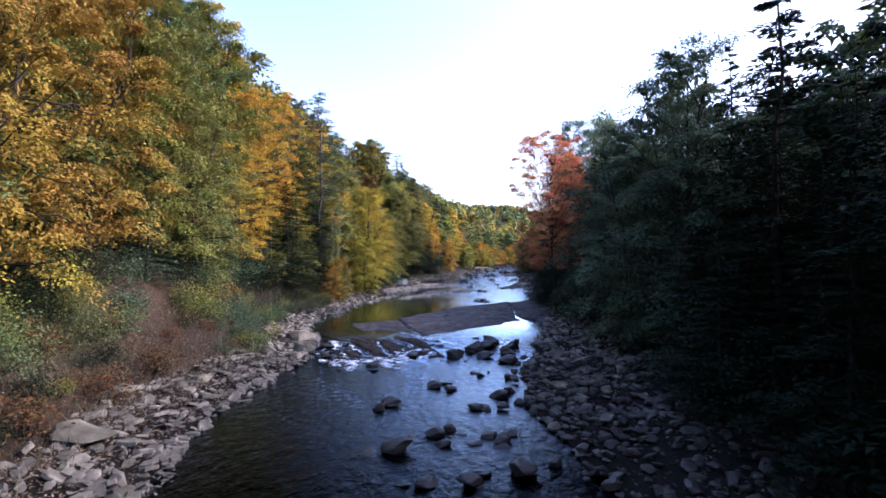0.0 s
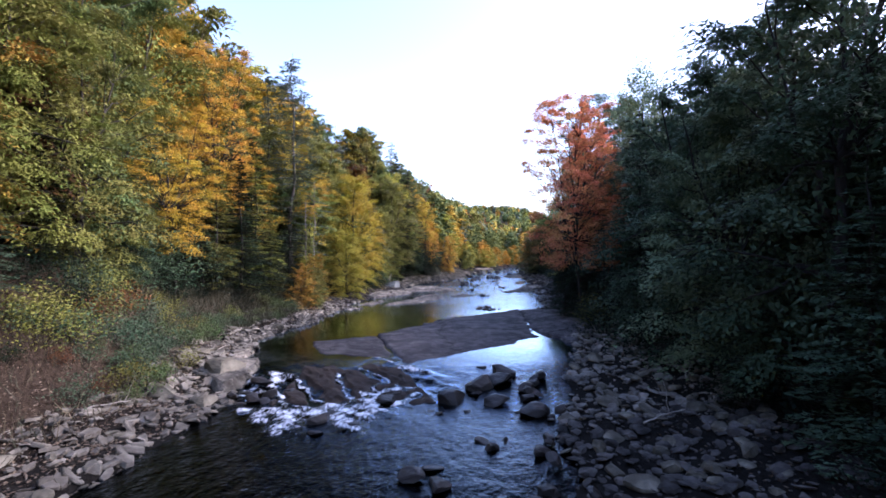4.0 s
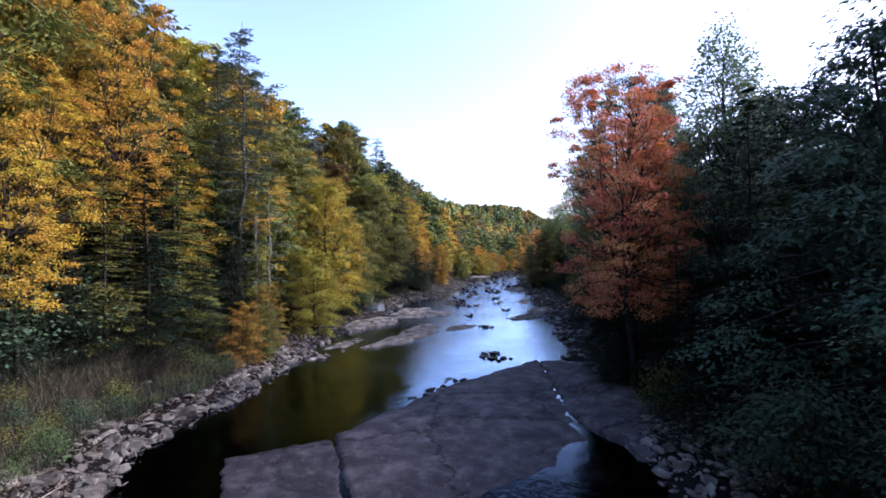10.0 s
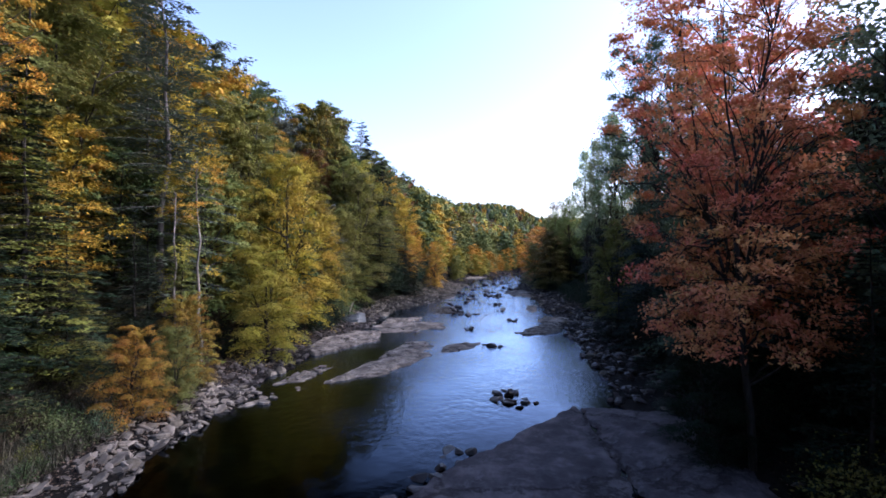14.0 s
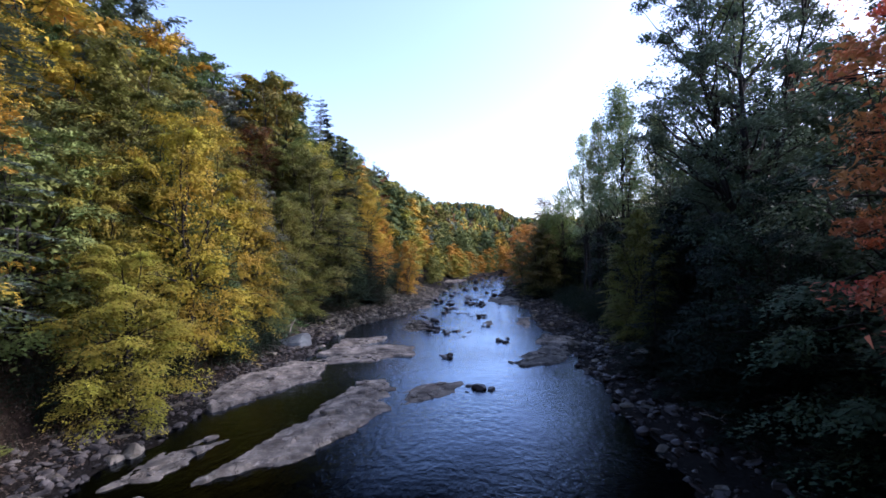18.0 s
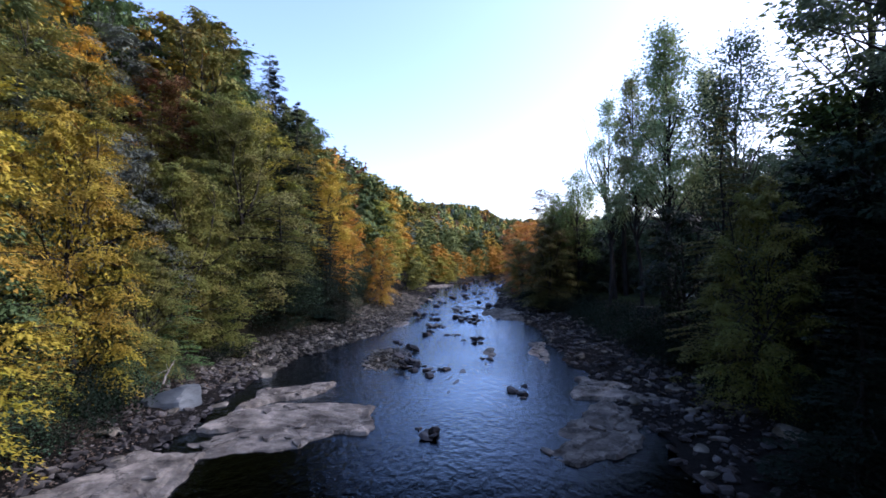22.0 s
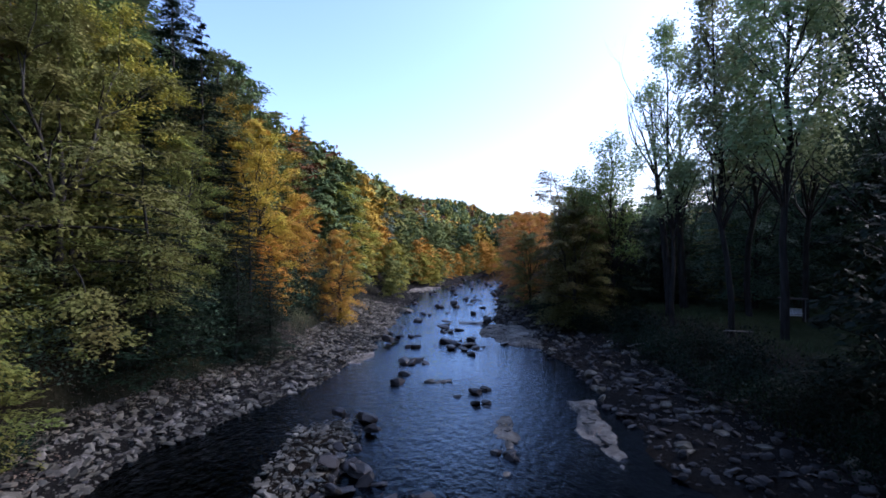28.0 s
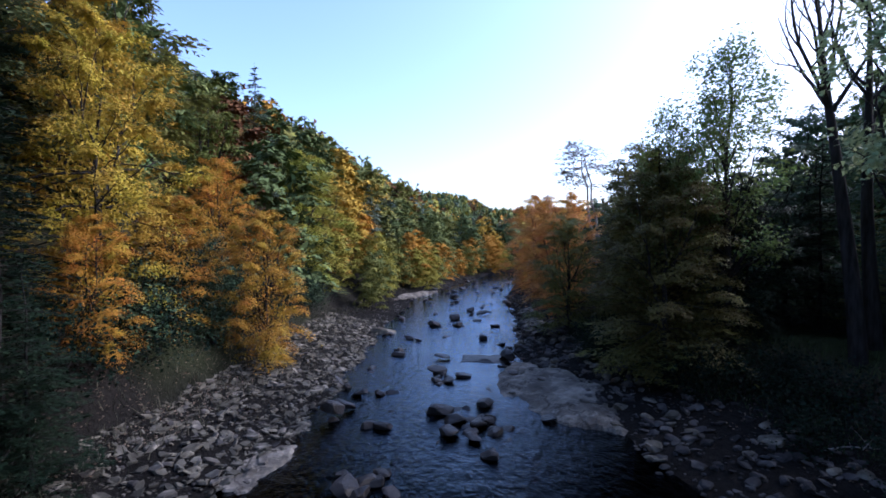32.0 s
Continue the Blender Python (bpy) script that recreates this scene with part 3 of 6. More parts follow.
    tilt = (rng.uniform(-0.3, 0.25, pads) + 0.5 * (cu - 0.4))[b]
    p = c[b] + (out[b] * lx[:, None] + side[b] * ly[:, None]) * size[b][:, None]
    tier = np.round(rng.random(m) * 1.4) * tiers  # a second, lower sheet under some of each spray
    p[:, 2] += size[b] * (tilt * lx - 0.42 * rho ** 2 * edge - tier + rng.normal(0, 0.06, m))
    if puff:  # rounded clumps in place of flat sprays
        ball = rng.normal(0, 1, (m, 3))
        ball /= np.linalg.norm(ball, axis=1)[:, None]
        ball[:, 2] = np.where(ball[:, 2] < -0.3, -ball[:, 2], ball[:, 2])
        lump = 0.8 + 0.25 * np.sin(4 * ball[:, 0] + ph[0][b]) * np.sin(5 * ball[:, 1] + ph[1][b]) + 0.15 * np.sin(9 * ball[:, 2] + ph[2][b])
        p = c[b] + ball * (rng.random(m) ** 0.35 * lump * size[b])[:, None] * [1.1, 1.1, puff]
    a = out[b] * (np.cos(phi) + 0.35)[:, None] + side[b] * np.sin(phi)[:, None] + rng.normal(0, 0.4, (m, 3)) - np.array([0, 0, 0.35])
    nrm = np.array([0, 0, 1.0]) + out[b] * (0.35 + 0.5 * rho * np.cos(phi))[:, None] + side[b] * (0.5 * rho * np.sin(phi))[:, None] + rng.normal(0, 0.2, (m, 3))
    s = leaf * rng.uniform(0.6, 1.3, (m, 1))
    crown = [leaf_tris(p, a, nrm, s, s * slim)]
    n_in = int(pads * per * 0.1 * fill)
    if n_in:  # leaves deep in the crown
        ui, ai = rng.random(n_in), rng.random(n_in) * 2 * math.pi
        ri = r * radius(ui) * 0.5 * np.sqrt(rng.random(n_in))
        zi = base + (h - base) * (0.03 + 0.87 * ui)
        pi_ = np.stack([np.interp(zi, spine[:, 2], spine[:, 0]) + np.cos(ai) * ri, np.interp(zi, spine[:, 2], spine[:, 1]) + np.sin(ai) * ri, zi], -1)
        si = (0.04 + 1.25 * leaf) * rng.uniform(0.7, 1.3, (n_in, 1))
        crown.append(leaf_tris(pi_, rng.normal(0, 1, (n_in, 3)), rng.normal(0, 1, (n_in, 3)) + [0, 0, 0.6], si, si * 0.6))
    return joined(wood), joined(crown)


def conifer(seed, h, r, base, step, leaf, thin=0.0, dense=1.9, slim=0.45, taper=0.85):
    """Meshes (wood, crown) of a hemlock or spruce: drooping flat boughs in whorls."""
    rng = np.random.default_rng(seed)
    spine = bent(rng, np.array([0, 0, -0.4]), np.array([rng.normal(0, 0.02 * h), rng.normal(0, 0.02 * h), h]), 8, 0, 0.006)
    wood = [tube(spine, np.linspace(0.008 * h + 0.03, 0.015, 8), 6)]
    cs, aa, nn = [], [], []
    z = base
    while z < h * 0.985:
        u = (z - base) / (h - base)
        for b in range(rng.integers(4, 7)):
            if rng.random() < thin:
                continue
            th = rng.random() * 2 * math.pi
            length = r * (1 - u) ** taper * rng.uniform(0.6, 1.12) + 0.12
            s = np.array([np.interp(z, spine[:, 2], spine[:, 0]), np.interp(z, spine[:, 2], spine[:, 1]), z + rng.normal(0, 0.15)])
            out = np.array([math.cos(th), math.sin(th), 0.0])
            end = s + out * length + np.array([0, 0, (0.25 * u - 0.22) * length])
            way = bent(rng, s, end, 4, 0.04 * length, 0.02)
            wood.append(tube(way, np.linspace(0.012 + 0.008 * length, 0.006, 4), 3))
            m = int(((length * length * 2.2 + length) / leaf * 0.4 + 8) * dense)
            f = rng.random(m) ** 0.7
            side = np.array([-out[1], out[0], 0])
            w = rng.uniform(-1, 1, m) * (0.33 * length * np.sin(np.clip(f * 0.85 + 0.12, 0, 1) * math.pi) + 0.08)
            p = np.stack([np.interp(f * 3, range(4), way[:, i]) for i in range(3)], -1) + side * w[:, None]
            p[:, 2] -= 0.1 * np.abs(w) + 0.05 * rng.random(m) * length * 0.5
            cs.append(p)
            aa.append(out * 0.8 + side * np.sign(w)[:, None] * 0.7 + rng.normal(0, 0.25, (m, 3)))
            nn.append(np.array([0, 0, 1.0]) + rng.normal(0, 0.3, (m, 3)))
        z += step * rng.uniform(0.75, 1.25)
    c, a, nrm = np.concatenate(cs), np.concatenate(aa), np.concatenate(nn)
    s = leaf * rng.uniform(0.7, 1.3, (len(c), 1))
    return joined(wood), leaf_tris(c, a, nrm, s, s * slim)


def bare_tree(seed, h, lean=0.0):
    """A leafless trunk with ascending limbs that fork, and broken stubs."""
    rng = np.random.default_rng(seed)
    wood = []

    def limb(s, way, length, width, level):
        n = 9
        pts, v = [np.array(s, float)], np.array(way, float)
        for _ in range(n - 1):
            v = v + rng.normal(0, 0.018 + 0.06 * level, 3) + [0, 0, 0.05 * level]
            v /= np.linalg.norm(v)
            pts.append(pts[-1] + v * length / (n - 1))
        pts = np.array(pts)
        radii = np.linspace(width, width * (0.09 if level == 0 else 0.2), n)
        wood.append(tube(pts, radii, (8, 6, 5, 4)[level]))
        if level == 3:
            return
        for b in range((8, 5, 3)[level]):
            f = rng.uniform(0.5 if level == 0 else 0.3, 0.97) * (n - 1)
            i = int(f)
            at = pts[i] + (pts[min(i + 1, n - 1)] - pts[i]) * (f - i)
            th = rng.random() * 2 * math.pi
            out = np.array([math.cos(th), math.sin(th), 0.0])
            nw = v * 0.55 + out * rng.uniform(0.45, 0.8) + [0, 0, 0.25]
            limb(at, nw / np.linalg.norm(nw), length * rng.uniform(0.2, 0.46) * (1.25 if level else 1.0), radii[i] * 0.55, level + 1)
    way = np.array([lean, 0.02, 1.0])
    limb((0, 0, -0.4), way / np.linalg.norm(way), h * 0.86, 0.015 * h + 0.03, 0)
    return wood[0], joined(wood[1:])


def thicket(seed, h, r, sprays, per, leaf):
    """A shrub: stems from one foot and low sprays of leaves."""
    rng = np.random.default_rng(seed)
    ang, u = rng.random(sprays) * 2 * math.pi, rng.random(sprays)
    rad = r * np.sqrt(rng.random(sprays)) * (1.1 - 0.5 * u)
    c = np.stack([np.cos(ang) * rad, np.sin(ang) * rad, h * (0.12 + 0.85 * u) * (1.1 - 0.4 * (rad / r) ** 2)], -1)
    wood = [tube(bent(rng, np.array([rng.normal(0, 0.1), rng.normal(0, 0.1), -0.15]), p, 4, 0, 0.05), np.linspace(0.03, 0.008, 4), 3) for p in c[:14]]
    k = np.repeat(np.arange(sprays), per)
    m = len(k)
    off = rng.normal(0, 1, (m, 3)) * [0.3 * r, 0.3 * r, 0.13 * h]
    s = leaf * rng.uniform(0.6, 1.3, (m, 1))
    p = c[k] + off
    p[:, 2] = np.maximum(p[:, 2], 0.05)
    return joined(wood), leaf_quads(p, rng.normal(0, 1, (m, 3)) * [1, 1, 0.5], rng.normal(0, 0.6, (m, 3)) + [0, 0, 1], s, s * 0.6)


KINDS = {}


def kind_of_tree(key, made, wood_mat, leaf_mat, true_height):
    wood, crown = made
    KINDS[key] = (mesh_of(key + "_wood", *wood, wood_mat, True), mesh_of(key + "_crown", *crown, leaf_mat), true_height)


for i in range(4):
    kind_of_tree("maple%d" % i, layered_tree(11 + i, 14, 4.7, 0.6, 58, 330, 0.225, slim=0.7, pad=0.285), bark, leafage, 14)
    kind_of_tree("finemaple%d" % i, layered_tree(211 + i, 14, 4.7, 0.6, 60, 600, 0.165, slim=0.7, pad=0.28), bark, leafage, 14)
    kind_of_tree("wood%d" % i, layered_tree(31 + i, 13, 4.5, 0.6, 44, 140, 0.38, slim=0.68, pad=0.3), bark, leafage, 13)
    kind_of_tree("far%d" % i, layered_tree(51 + i, 12, 4.6, 0.4, 34, 105, 0.52, slim=0.7, pad=0.31), bark, leafage, 12)
for i in range(3):
    kind_of_tree("hemlock%d" % i, conifer(71 + i, 18, 4.4, 0.4, 0.62, 0.3, dense=2.3, slim=0.5), bark, needles, 18)
    kind_of_tree("spruce%d" % i, conifer(81 + i, 20, 4.6, 2.0, 0.6, 0.4, 0.05), bark, needles, 20)
    kind_of_tree("farfir%d" % i, conifer(91 + i, 16, 3.6, 0.6, 1.0, 0.8, dense=1.2), bark, needles, 16)
    kind_of_tree("poplar%d" % i, broadleaf(101 + i, 22, 3.5, 9.0, 230, 44, 0.22, "round", 0.01 * (i - 1), 0.3, 0.55, 0.75, 0.0, 5), bark, leafage, 22)
    kind_of_tree("bigbush%d" % i, thicket(115 + i, 3.2, 2.2, 130, 18, 0.17), bark, leafage, 3.2)
    kind_of_tree("bush%d" % i, thicket(111 + i, 1.7, 1.2, 50, 14, 0.16), bark, leafage, 1.7)
kind_of_tree("oak0", layered_tree(121, 24, 7.6, 6, 190, 360, 0.19, "spread", 0.0, 1.2, 0.7, 0.35, 0.18, puff=0.75), bark, leafage, 24)
for i in range(2):
    kind_of_tree("bare%d" % i, bare_tree(131 + i, 18, -0.03), bark, bark, 18)
    kind_of_tree("birch%d" % i, broadleaf(141 + i, 13, 2.0, 5, 70, 34, 0.2, "tall", 0.1, 0.3, 0.5, fill=0.0), pale_bark, leafage, 13)
kind_of_tree("bigspruce0", conifer(87, 24, 3.8, 2.0, 0.5, 0.3, 0.08, 2.3, 0.34, 0.5), grey_bark, needles, 24)
kind_of_tree("redmaple0", layered_tree(153, 19, 6.0, 4.0, 180, 240, 0.17, "oval", -0.09, 0.6, 0.7, 0.4, 0.2, puff=0.55), bark, leafage, 19)
kind_of_tree("ash0", broadleaf(161, 20, 4.4, 6.0, 340, 36, 0.22, "round", 0.03, 0.3, 0.7, 0.7, 0.0, 5), bark, leafage, 20)

GOLD, ORANGE, RED, RUST = (0.36, 0.235, 0.034), (0.37, 0.19, 0.03), (0.6, 0.215, 0.095), (0.105, 0.05, 0.022)
# the darkest greens: dark conifers, with the shade they stand in put into them
OLIVE, YELLOWGREEN, GREEN, DARKSHADE = (0.145, 0.145, 0.036), (0.25, 0.225, 0.038), (0.085, 0.115, 0.044), (0.0125, 0.0225, 0.0125)
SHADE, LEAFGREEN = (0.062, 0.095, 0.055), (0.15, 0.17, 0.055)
BLUEGREEN, DEEPSHADE, GREY = (0.1, 0.128, 0.094), (0.01, 0.019, 0.012), (0.13, 0.12, 0.1)
POPLARGREEN = (0.27, 0.31, 0.15)
LEAFSHADE = (0.125, 0.165, 0.095)
MOSS = (0.125, 0.122, 0.036)
AUTUMN = (0.25, 0.145, 0.03)
AMBER = (0.44, 0.21, 0.056)
WORDS = {AUTUMN: "dull orange", MOSS: "moss-green", AMBER: "amber-orange", LEAFSHADE: "dull green", POPLARGREEN: "pale green", GOLD: "golden-yellow", ORANGE: "orange", RED: "red", RUST: "rust-brown", OLIVE: "olive-green", YELLOWGREEN: "yellow-green",
         GREEN: "green", DARKSHADE: "shade-dark green", SHADE: "shaded green", LEAFGREEN: "light green", BLUEGREEN: "blue-green", DEEPSHADE: "deep-shade green", GREY: "grey-brown"}
PLACED = []


def plant(key, x, y, h, colour, sink=0.0, wide=1.0, turn=None, where="on the wooded slope", z=None):
    """One tree of a kind, scaled to its height, with trunk and crown as parts."""
    if key[:4] == "bush" and h > 1.9:
        key = "big" + key
    wood, crown, full = KINDS[key]
    rng = random.Random(int(x * 131) * 7919 + int(y * 137))
    base = key.rstrip("0123456789").replace("bigbush", "bush")
    kinds = {"maple": ("maple_tree", "maple"), "finemaple": ("maple_tree", "maple"), "wood": ("broadleaf_tree", "tree"), "far": ("broadleaf_tree", "tree"), "hemlock": ("hemlock_tree", "hemlock"),
             "spruce": ("spruce_tree", "spruce"), "farfir": ("conifer_tree", "conifer"), "poplar": ("poplar_tree", "poplar"), "bush": ("shrub", "shrub"),
             "oak": ("spreading_tree", "spreading tree"), "redmaple": ("maple_tree", "maple"), "bigspruce": ("spruce_tree", "spruce"), "ash": ("ash_tree", "ash"), "bare": ("dead_tree", "dead tree"), "birch": ("birch_tree", "birch")}
    name, word = kinds[base]
    tree = new(name)
    gz = float(height(x, y)) if z is None else z
    s = h / full
    tree.matrix_basis = Matrix.LocRotScale((x, y, gz - sink), Euler((0, 0, (0.0 if base in ("redmaple", "bare") else rng.random() * 6.28) if turn is None else turn)), (s * wide, s * wide, s))
    part("trunk" if base != "bush" else "stem", wood, bark, tree)
    if base == "bare":
        part("bare_crown", crown, bark, tree)
        tagged(tree, "bare grey dead tree with forked limbs %s" % where, name.replace("_", " "))
    else:
        c = part("crown" if base != "bush" else "leaves", crown, leafage, tree)
        v = rng.uniform(0.8, 1.2)
        c.color = (colour[0] * v * rng.uniform(0.9, 1.1), colour[1] * v * rng.uniform(0.92, 1.08), colour[2] * v, 1)
        tagged(tree, "%s %s %s" % (WORDS[colour], word + (" tree" if word in ("maple", "hemlock", "spruce", "poplar", "birch", "ash") else ""), where), name.replace("_", " "))
    PLACED.append((x, y, 0.8 if base == "bush" else 2.2))
    return tree


# trees that stand out, from the start upstream: kind, place, height, colour, breadth
LEFT_TREES = (
    ("redmaple0", -19.2, 46, 14.5, GOLD, 0.8), ("hemlock2", -20.5, 42.6, 5.5, SHADE, 1.2), ("hemlock0", -20.8, 48.2, 6, GREEN, 1.2), ("maple2", -19.5, 40.6, 6, SHADE, 1.1), ("redmaple0", -20.0, 55.5, 20.5, GOLD, 0.6), ("hemlock1", -18.8, 52.5, 8, GREEN, 1.2), ("hemlock2", -17, 59.5, 5, SHADE, 1.3), ("hemlock0", -20.2, 50, 7, DARKSHADE, 1.2), ("bigspruce0", -17.6, 68, 26, BLUEGREEN, 1.2), ("birch0", -14.6, 63.6, 12, YELLOWGREEN, 1.0), ("birch1", -14.8, 67.3, 14, GOLD, 1.0),
    ("maple1", -11.8, 71.5, 8.5, YELLOWGREEN, 1.15), ("maple2", -12.2, 79, 16.5, GOLD, 0.85), ("bigspruce0", -12, 124.5, 21, BLUEGREEN, 1.3),
    ("maple1", -12.2, 88, 13.5, GOLD, 0.85), ("maple3", -4.8, 122, 13.5, GOLD, 0.85), ("maple0", -2.6, 125, 7, ORANGE, 1.1), ("hemlock1", -17.5, 56.5, 13, OLIVE, 1.1),
    ("maple1", -33, 86, 17, GOLD, 0.9), ("wood2", -16, 114, 20, OLIVE, 0.8), ("maple0", -9.4, 105.5, 16.5, MOSS, 1.0))
MORE_LEFT = (
    ("hemlock2", -9.3, 100.2, 9, OLIVE, 1.1), ("hemlock0", -9.6, 106.0, 15.5, OLIVE, 1.0), ("bush0", -20.2, 44.4, 3.6, SHADE, 1.2), ("bush1", -19.2, 45.6, 2.2, DARKSHADE, 1.0), ("bush2", -19.8, 48.6, 3.6, SHADE, 1.2), ("bush1", -20.4, 41.5, 3.2, DARKSHADE, 1.2), ("hemlock1", -7.2, 111.0, 7.5, OLIVE, 1.2), ("maple1", -10.5, 96.5, 13.5, OLIVE, 0.9), ("maple1", -3.4, 119, 6, ORANGE, 0.9), ("hemlock1", -6.6, 107.5, 13, DARKSHADE, 1.3), ("hemlock2", -10.4, 115.4, 14, DARKSHADE, 1.3), ("hemlock0", -5.6, 116.5, 12, DEEPSHADE, 1.2), ("hemlock2", -6.2, 116.2, 7, SHADE, 1.1), ("maple2", 1.6, 127, 9, ORANGE, 0.9), ("maple3", -10.6, 90.8, 8, OLIVE, 0.9), ("hemlock0", -10.2, 94.0, 9, GREEN, 1.1), ("maple2", -3, 134, 9, ORANGE, 0.9), ("maple3", 0.5, 147, 13, YELLOWGREEN, 0.9), ("maple1", -22.5, 23.5, 15, OLIVE, 0.9), ("hemlock1", -19.5, 25.0, 8, DARKSHADE, 1.2), ("hemlock2", -18.4, 29.5, 7, SHADE, 1.2), ("hemlock0", -19.4, 34.5, 9, DARKSHADE, 1.2), ("maple3", -19.5, 20, 17, AUTUMN, 0.8), ("maple0", -20.5, 27.5, 17, AUTUMN, 0.8),
    ("maple2", -20.0, 32, 16, OLIVE, 0.8), ("maple3", -19.5, 37, 15, OLIVE, 0.85), ("maple0", -21.0, 16.0, 16, GREEN, 0.9), ("hemlock0", -18.5, 51, 11, OLIVE, 1.0),
    ("spruce2", -23, 76, 22, BLUEGREEN, 0.9), ("maple2", -24, 53, 18, GOLD, 0.75), ("maple3", -7.4, 113, 10.5, OLIVE, 0.8), ("spruce2", -6, 156, 17, BLUEGREEN, 1.0), ("hemlock0", -3.4, 114.5, 11, DARKSHADE, 1.0), ("hemlock1", -7.5, 117, 18, DEEPSHADE, 1.0), ("spruce1", -9.5, 119.5, 20, DEEPSHADE, 1.0))
RIGHT_TREES = (
    ("redmaple0", 12.2, 52, 19.2, RED, 0.78), ("ash0", 17.3, 50, 19.5, LEAFSHADE, 0.9), ("oak0", 21.0, 74, 25, LEAFSHADE, 0.85), ("maple3", 19.2, 83.5, 10.5, OLIVE, 0.75), ("hemlock2", 20.8, 88, 16, MOSS, 0.8),
    ("poplar0", 28.3, 105, 25, POPLARGREEN, 1.05), ("poplar1", 27.3, 108, 22.5, POPLARGREEN, 1.0), ("poplar2", 26.2, 112.4, 22, POPLARGREEN, 0.9), ("ash0", 33, 103.5, 24, SHADE, 0.95), ("poplar2", 31.6, 89.7, 27, LEAFGREEN, 1.5), ("bare0", 28.6, 116.3, 22, GREY, 1.0), ("bare1", 30.4, 117.2, 21, GREY, 1.0),
    ("poplar1", 32, 112, 23, POPLARGREEN, 1.1), ("poplar0", 34, 109.4, 23, POPLARGREEN, 1.0), ("ash0", 26.4, 121.5, 15.5, LEAFGREEN, 1.05), ("maple2", 22.3, 120.8, 10.5, MOSS, 1.1), ("maple0", 25, 124.5, 11.5, MOSS, 1.1), ("maple3", 27.6, 122.5, 9, DARKSHADE, 1.1), ("hemlock0", 23.0, 122.5, 12, MOSS, 1.5), ("ash0", 23.6, 121.8, 13.5, LEAFGREEN, 0.9))
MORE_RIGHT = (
    ("maple1", 30.5, 163, 13.5, AMBER, 1.1), ("maple3", 27.3, 152, 11, AMBER, 1.0), ("maple0", 33.5, 172, 14, AMBER, 1.0), ("birch0", 34, 152, 17, GREY, 1.6), ("birch1", 38, 158, 18, GREY, 1.6), ("maple2", 37, 127, 14, SHADE, 1.1), ("hemlock0", 33, 122.5, 11, DARKSHADE, 1.3), ("hemlock1", 30.2, 125.5, 11, DARKSHADE, 1.4), ("maple1", 35.5, 115.5, 13, SHADE, 1.0), ("maple0", 39.5, 105, 15, SHADE, 1.0), ("maple3", 43, 119, 15, SHADE, 1.0), ("ash0", 31, 83, 19, DARKSHADE, 1.0), ("hemlock1", 26.5, 133, 12, MOSS, 1.3), ("maple2", 26, 128.5, 12.5, MOSS, 1.0), ("maple0", 22.5, 133, 9, MOSS, 1.1), ("maple2", 24.8, 143, 9.5, AMBER, 0.9), ("maple3", 28.5, 148, 12, AMBER, 0.9),
    ("maple0", 13.5, 36, 15, SHADE, 0.9), ("maple2", 13.6, 27, 17, SHADE, 0.9), ("hemlock0", 14, 44, 15, DARKSHADE, 1.0), ("hemlock1", 14, 20, 17, DARKSHADE, 1.1), ("maple3", 17, 60, 15, SHADE, 1.0),
    # those below y 8 stand out of view, added to shade the bank
    ("bush0", 11.4, 43.5, 2.6, DARKSHADE, 1.1), ("bush1", 12.2, 39.5, 3.0, SHADE, 1.1), ("bush2", 11.6, 35.5, 2.6, DARKSHADE, 1.1), ("bush1", 11.8, 47.2, 2.2, OLIVE, 0.9), ("hemlock0", 12.9, 48.0, 8.5, DARKSHADE, 1.1), ("hemlock2", 13.5, 54.5, 7.5, DARKSHADE, 1.3), ("maple1", 11.2, 53.6, 5.0, DARKSHADE, 1.2), ("hemlock1", 11.0, 13.0, 9, DARKSHADE, 1.2), ("hemlock2", 10.6, 18, 7, DARKSHADE, 1.3), ("redmaple0", 15.2, 56.5, 17.5, RED, 0.6), ("hemlock2", 11.8, 23.5, 8, SHADE, 1.2), ("hemlock2", 13.2, 7.0, 14, DEEPSHADE, 1.2), ("maple1", 12.6, 2.0, 16, DARKSHADE, 1.1), ("maple2", 14.0, -3.5, 15, DARKSHADE, 1.2), ("hemlock0", 12.8, 11.0, 17, DARKSHADE, 1.1), ("maple3", 12.5, 31.5, 13, LEAFSHADE, 0.9), ("bare0", -26, 64, 19, GREY, 0.9), ("maple0", 17.5, 66.5, 11, DEEPSHADE, 1.0))
# near-black leaves here stand for the shade under the slope's trees
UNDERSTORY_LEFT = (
    ("hemlock0", -20.6, 52.5, 9, DARKSHADE, 1.3), ("hemlock1", -17.8, 55.0, 8, SHADE, 1.3), ("hemlock2", -18.6, 49.0, 6.5, DARKSHADE, 1.4), ("hemlock1", -20.8, 45.6, 8, SHADE, 1.3), ("hemlock0", -16.6, 58.0, 7.5, OLIVE, 1.3),
    ("hemlock2", -16.2, 62.5, 9, DARKSHADE, 1.2), ("hemlock1", -17.2, 53, 12, DARKSHADE, 1.2), ("hemlock0", -18.2, 57.5, 14, DARKSHADE, 1.2), ("hemlock0", -1.8, 113.2, 7, DARKSHADE, 1.2), ("hemlock2", -3.6, 111.5, 9, DEEPSHADE, 1.2), ("hemlock1", -19.8, 59.5, 11, DARKSHADE, 1.2), ("hemlock0", -22.5, 48.5, 11, DARKSHADE, 1.3), ("hemlock2", -22.0, 55.5, 12, DARKSHADE, 1.2), ("hemlock0", -17.2, 65.5, 8, DARKSHADE, 1.3))
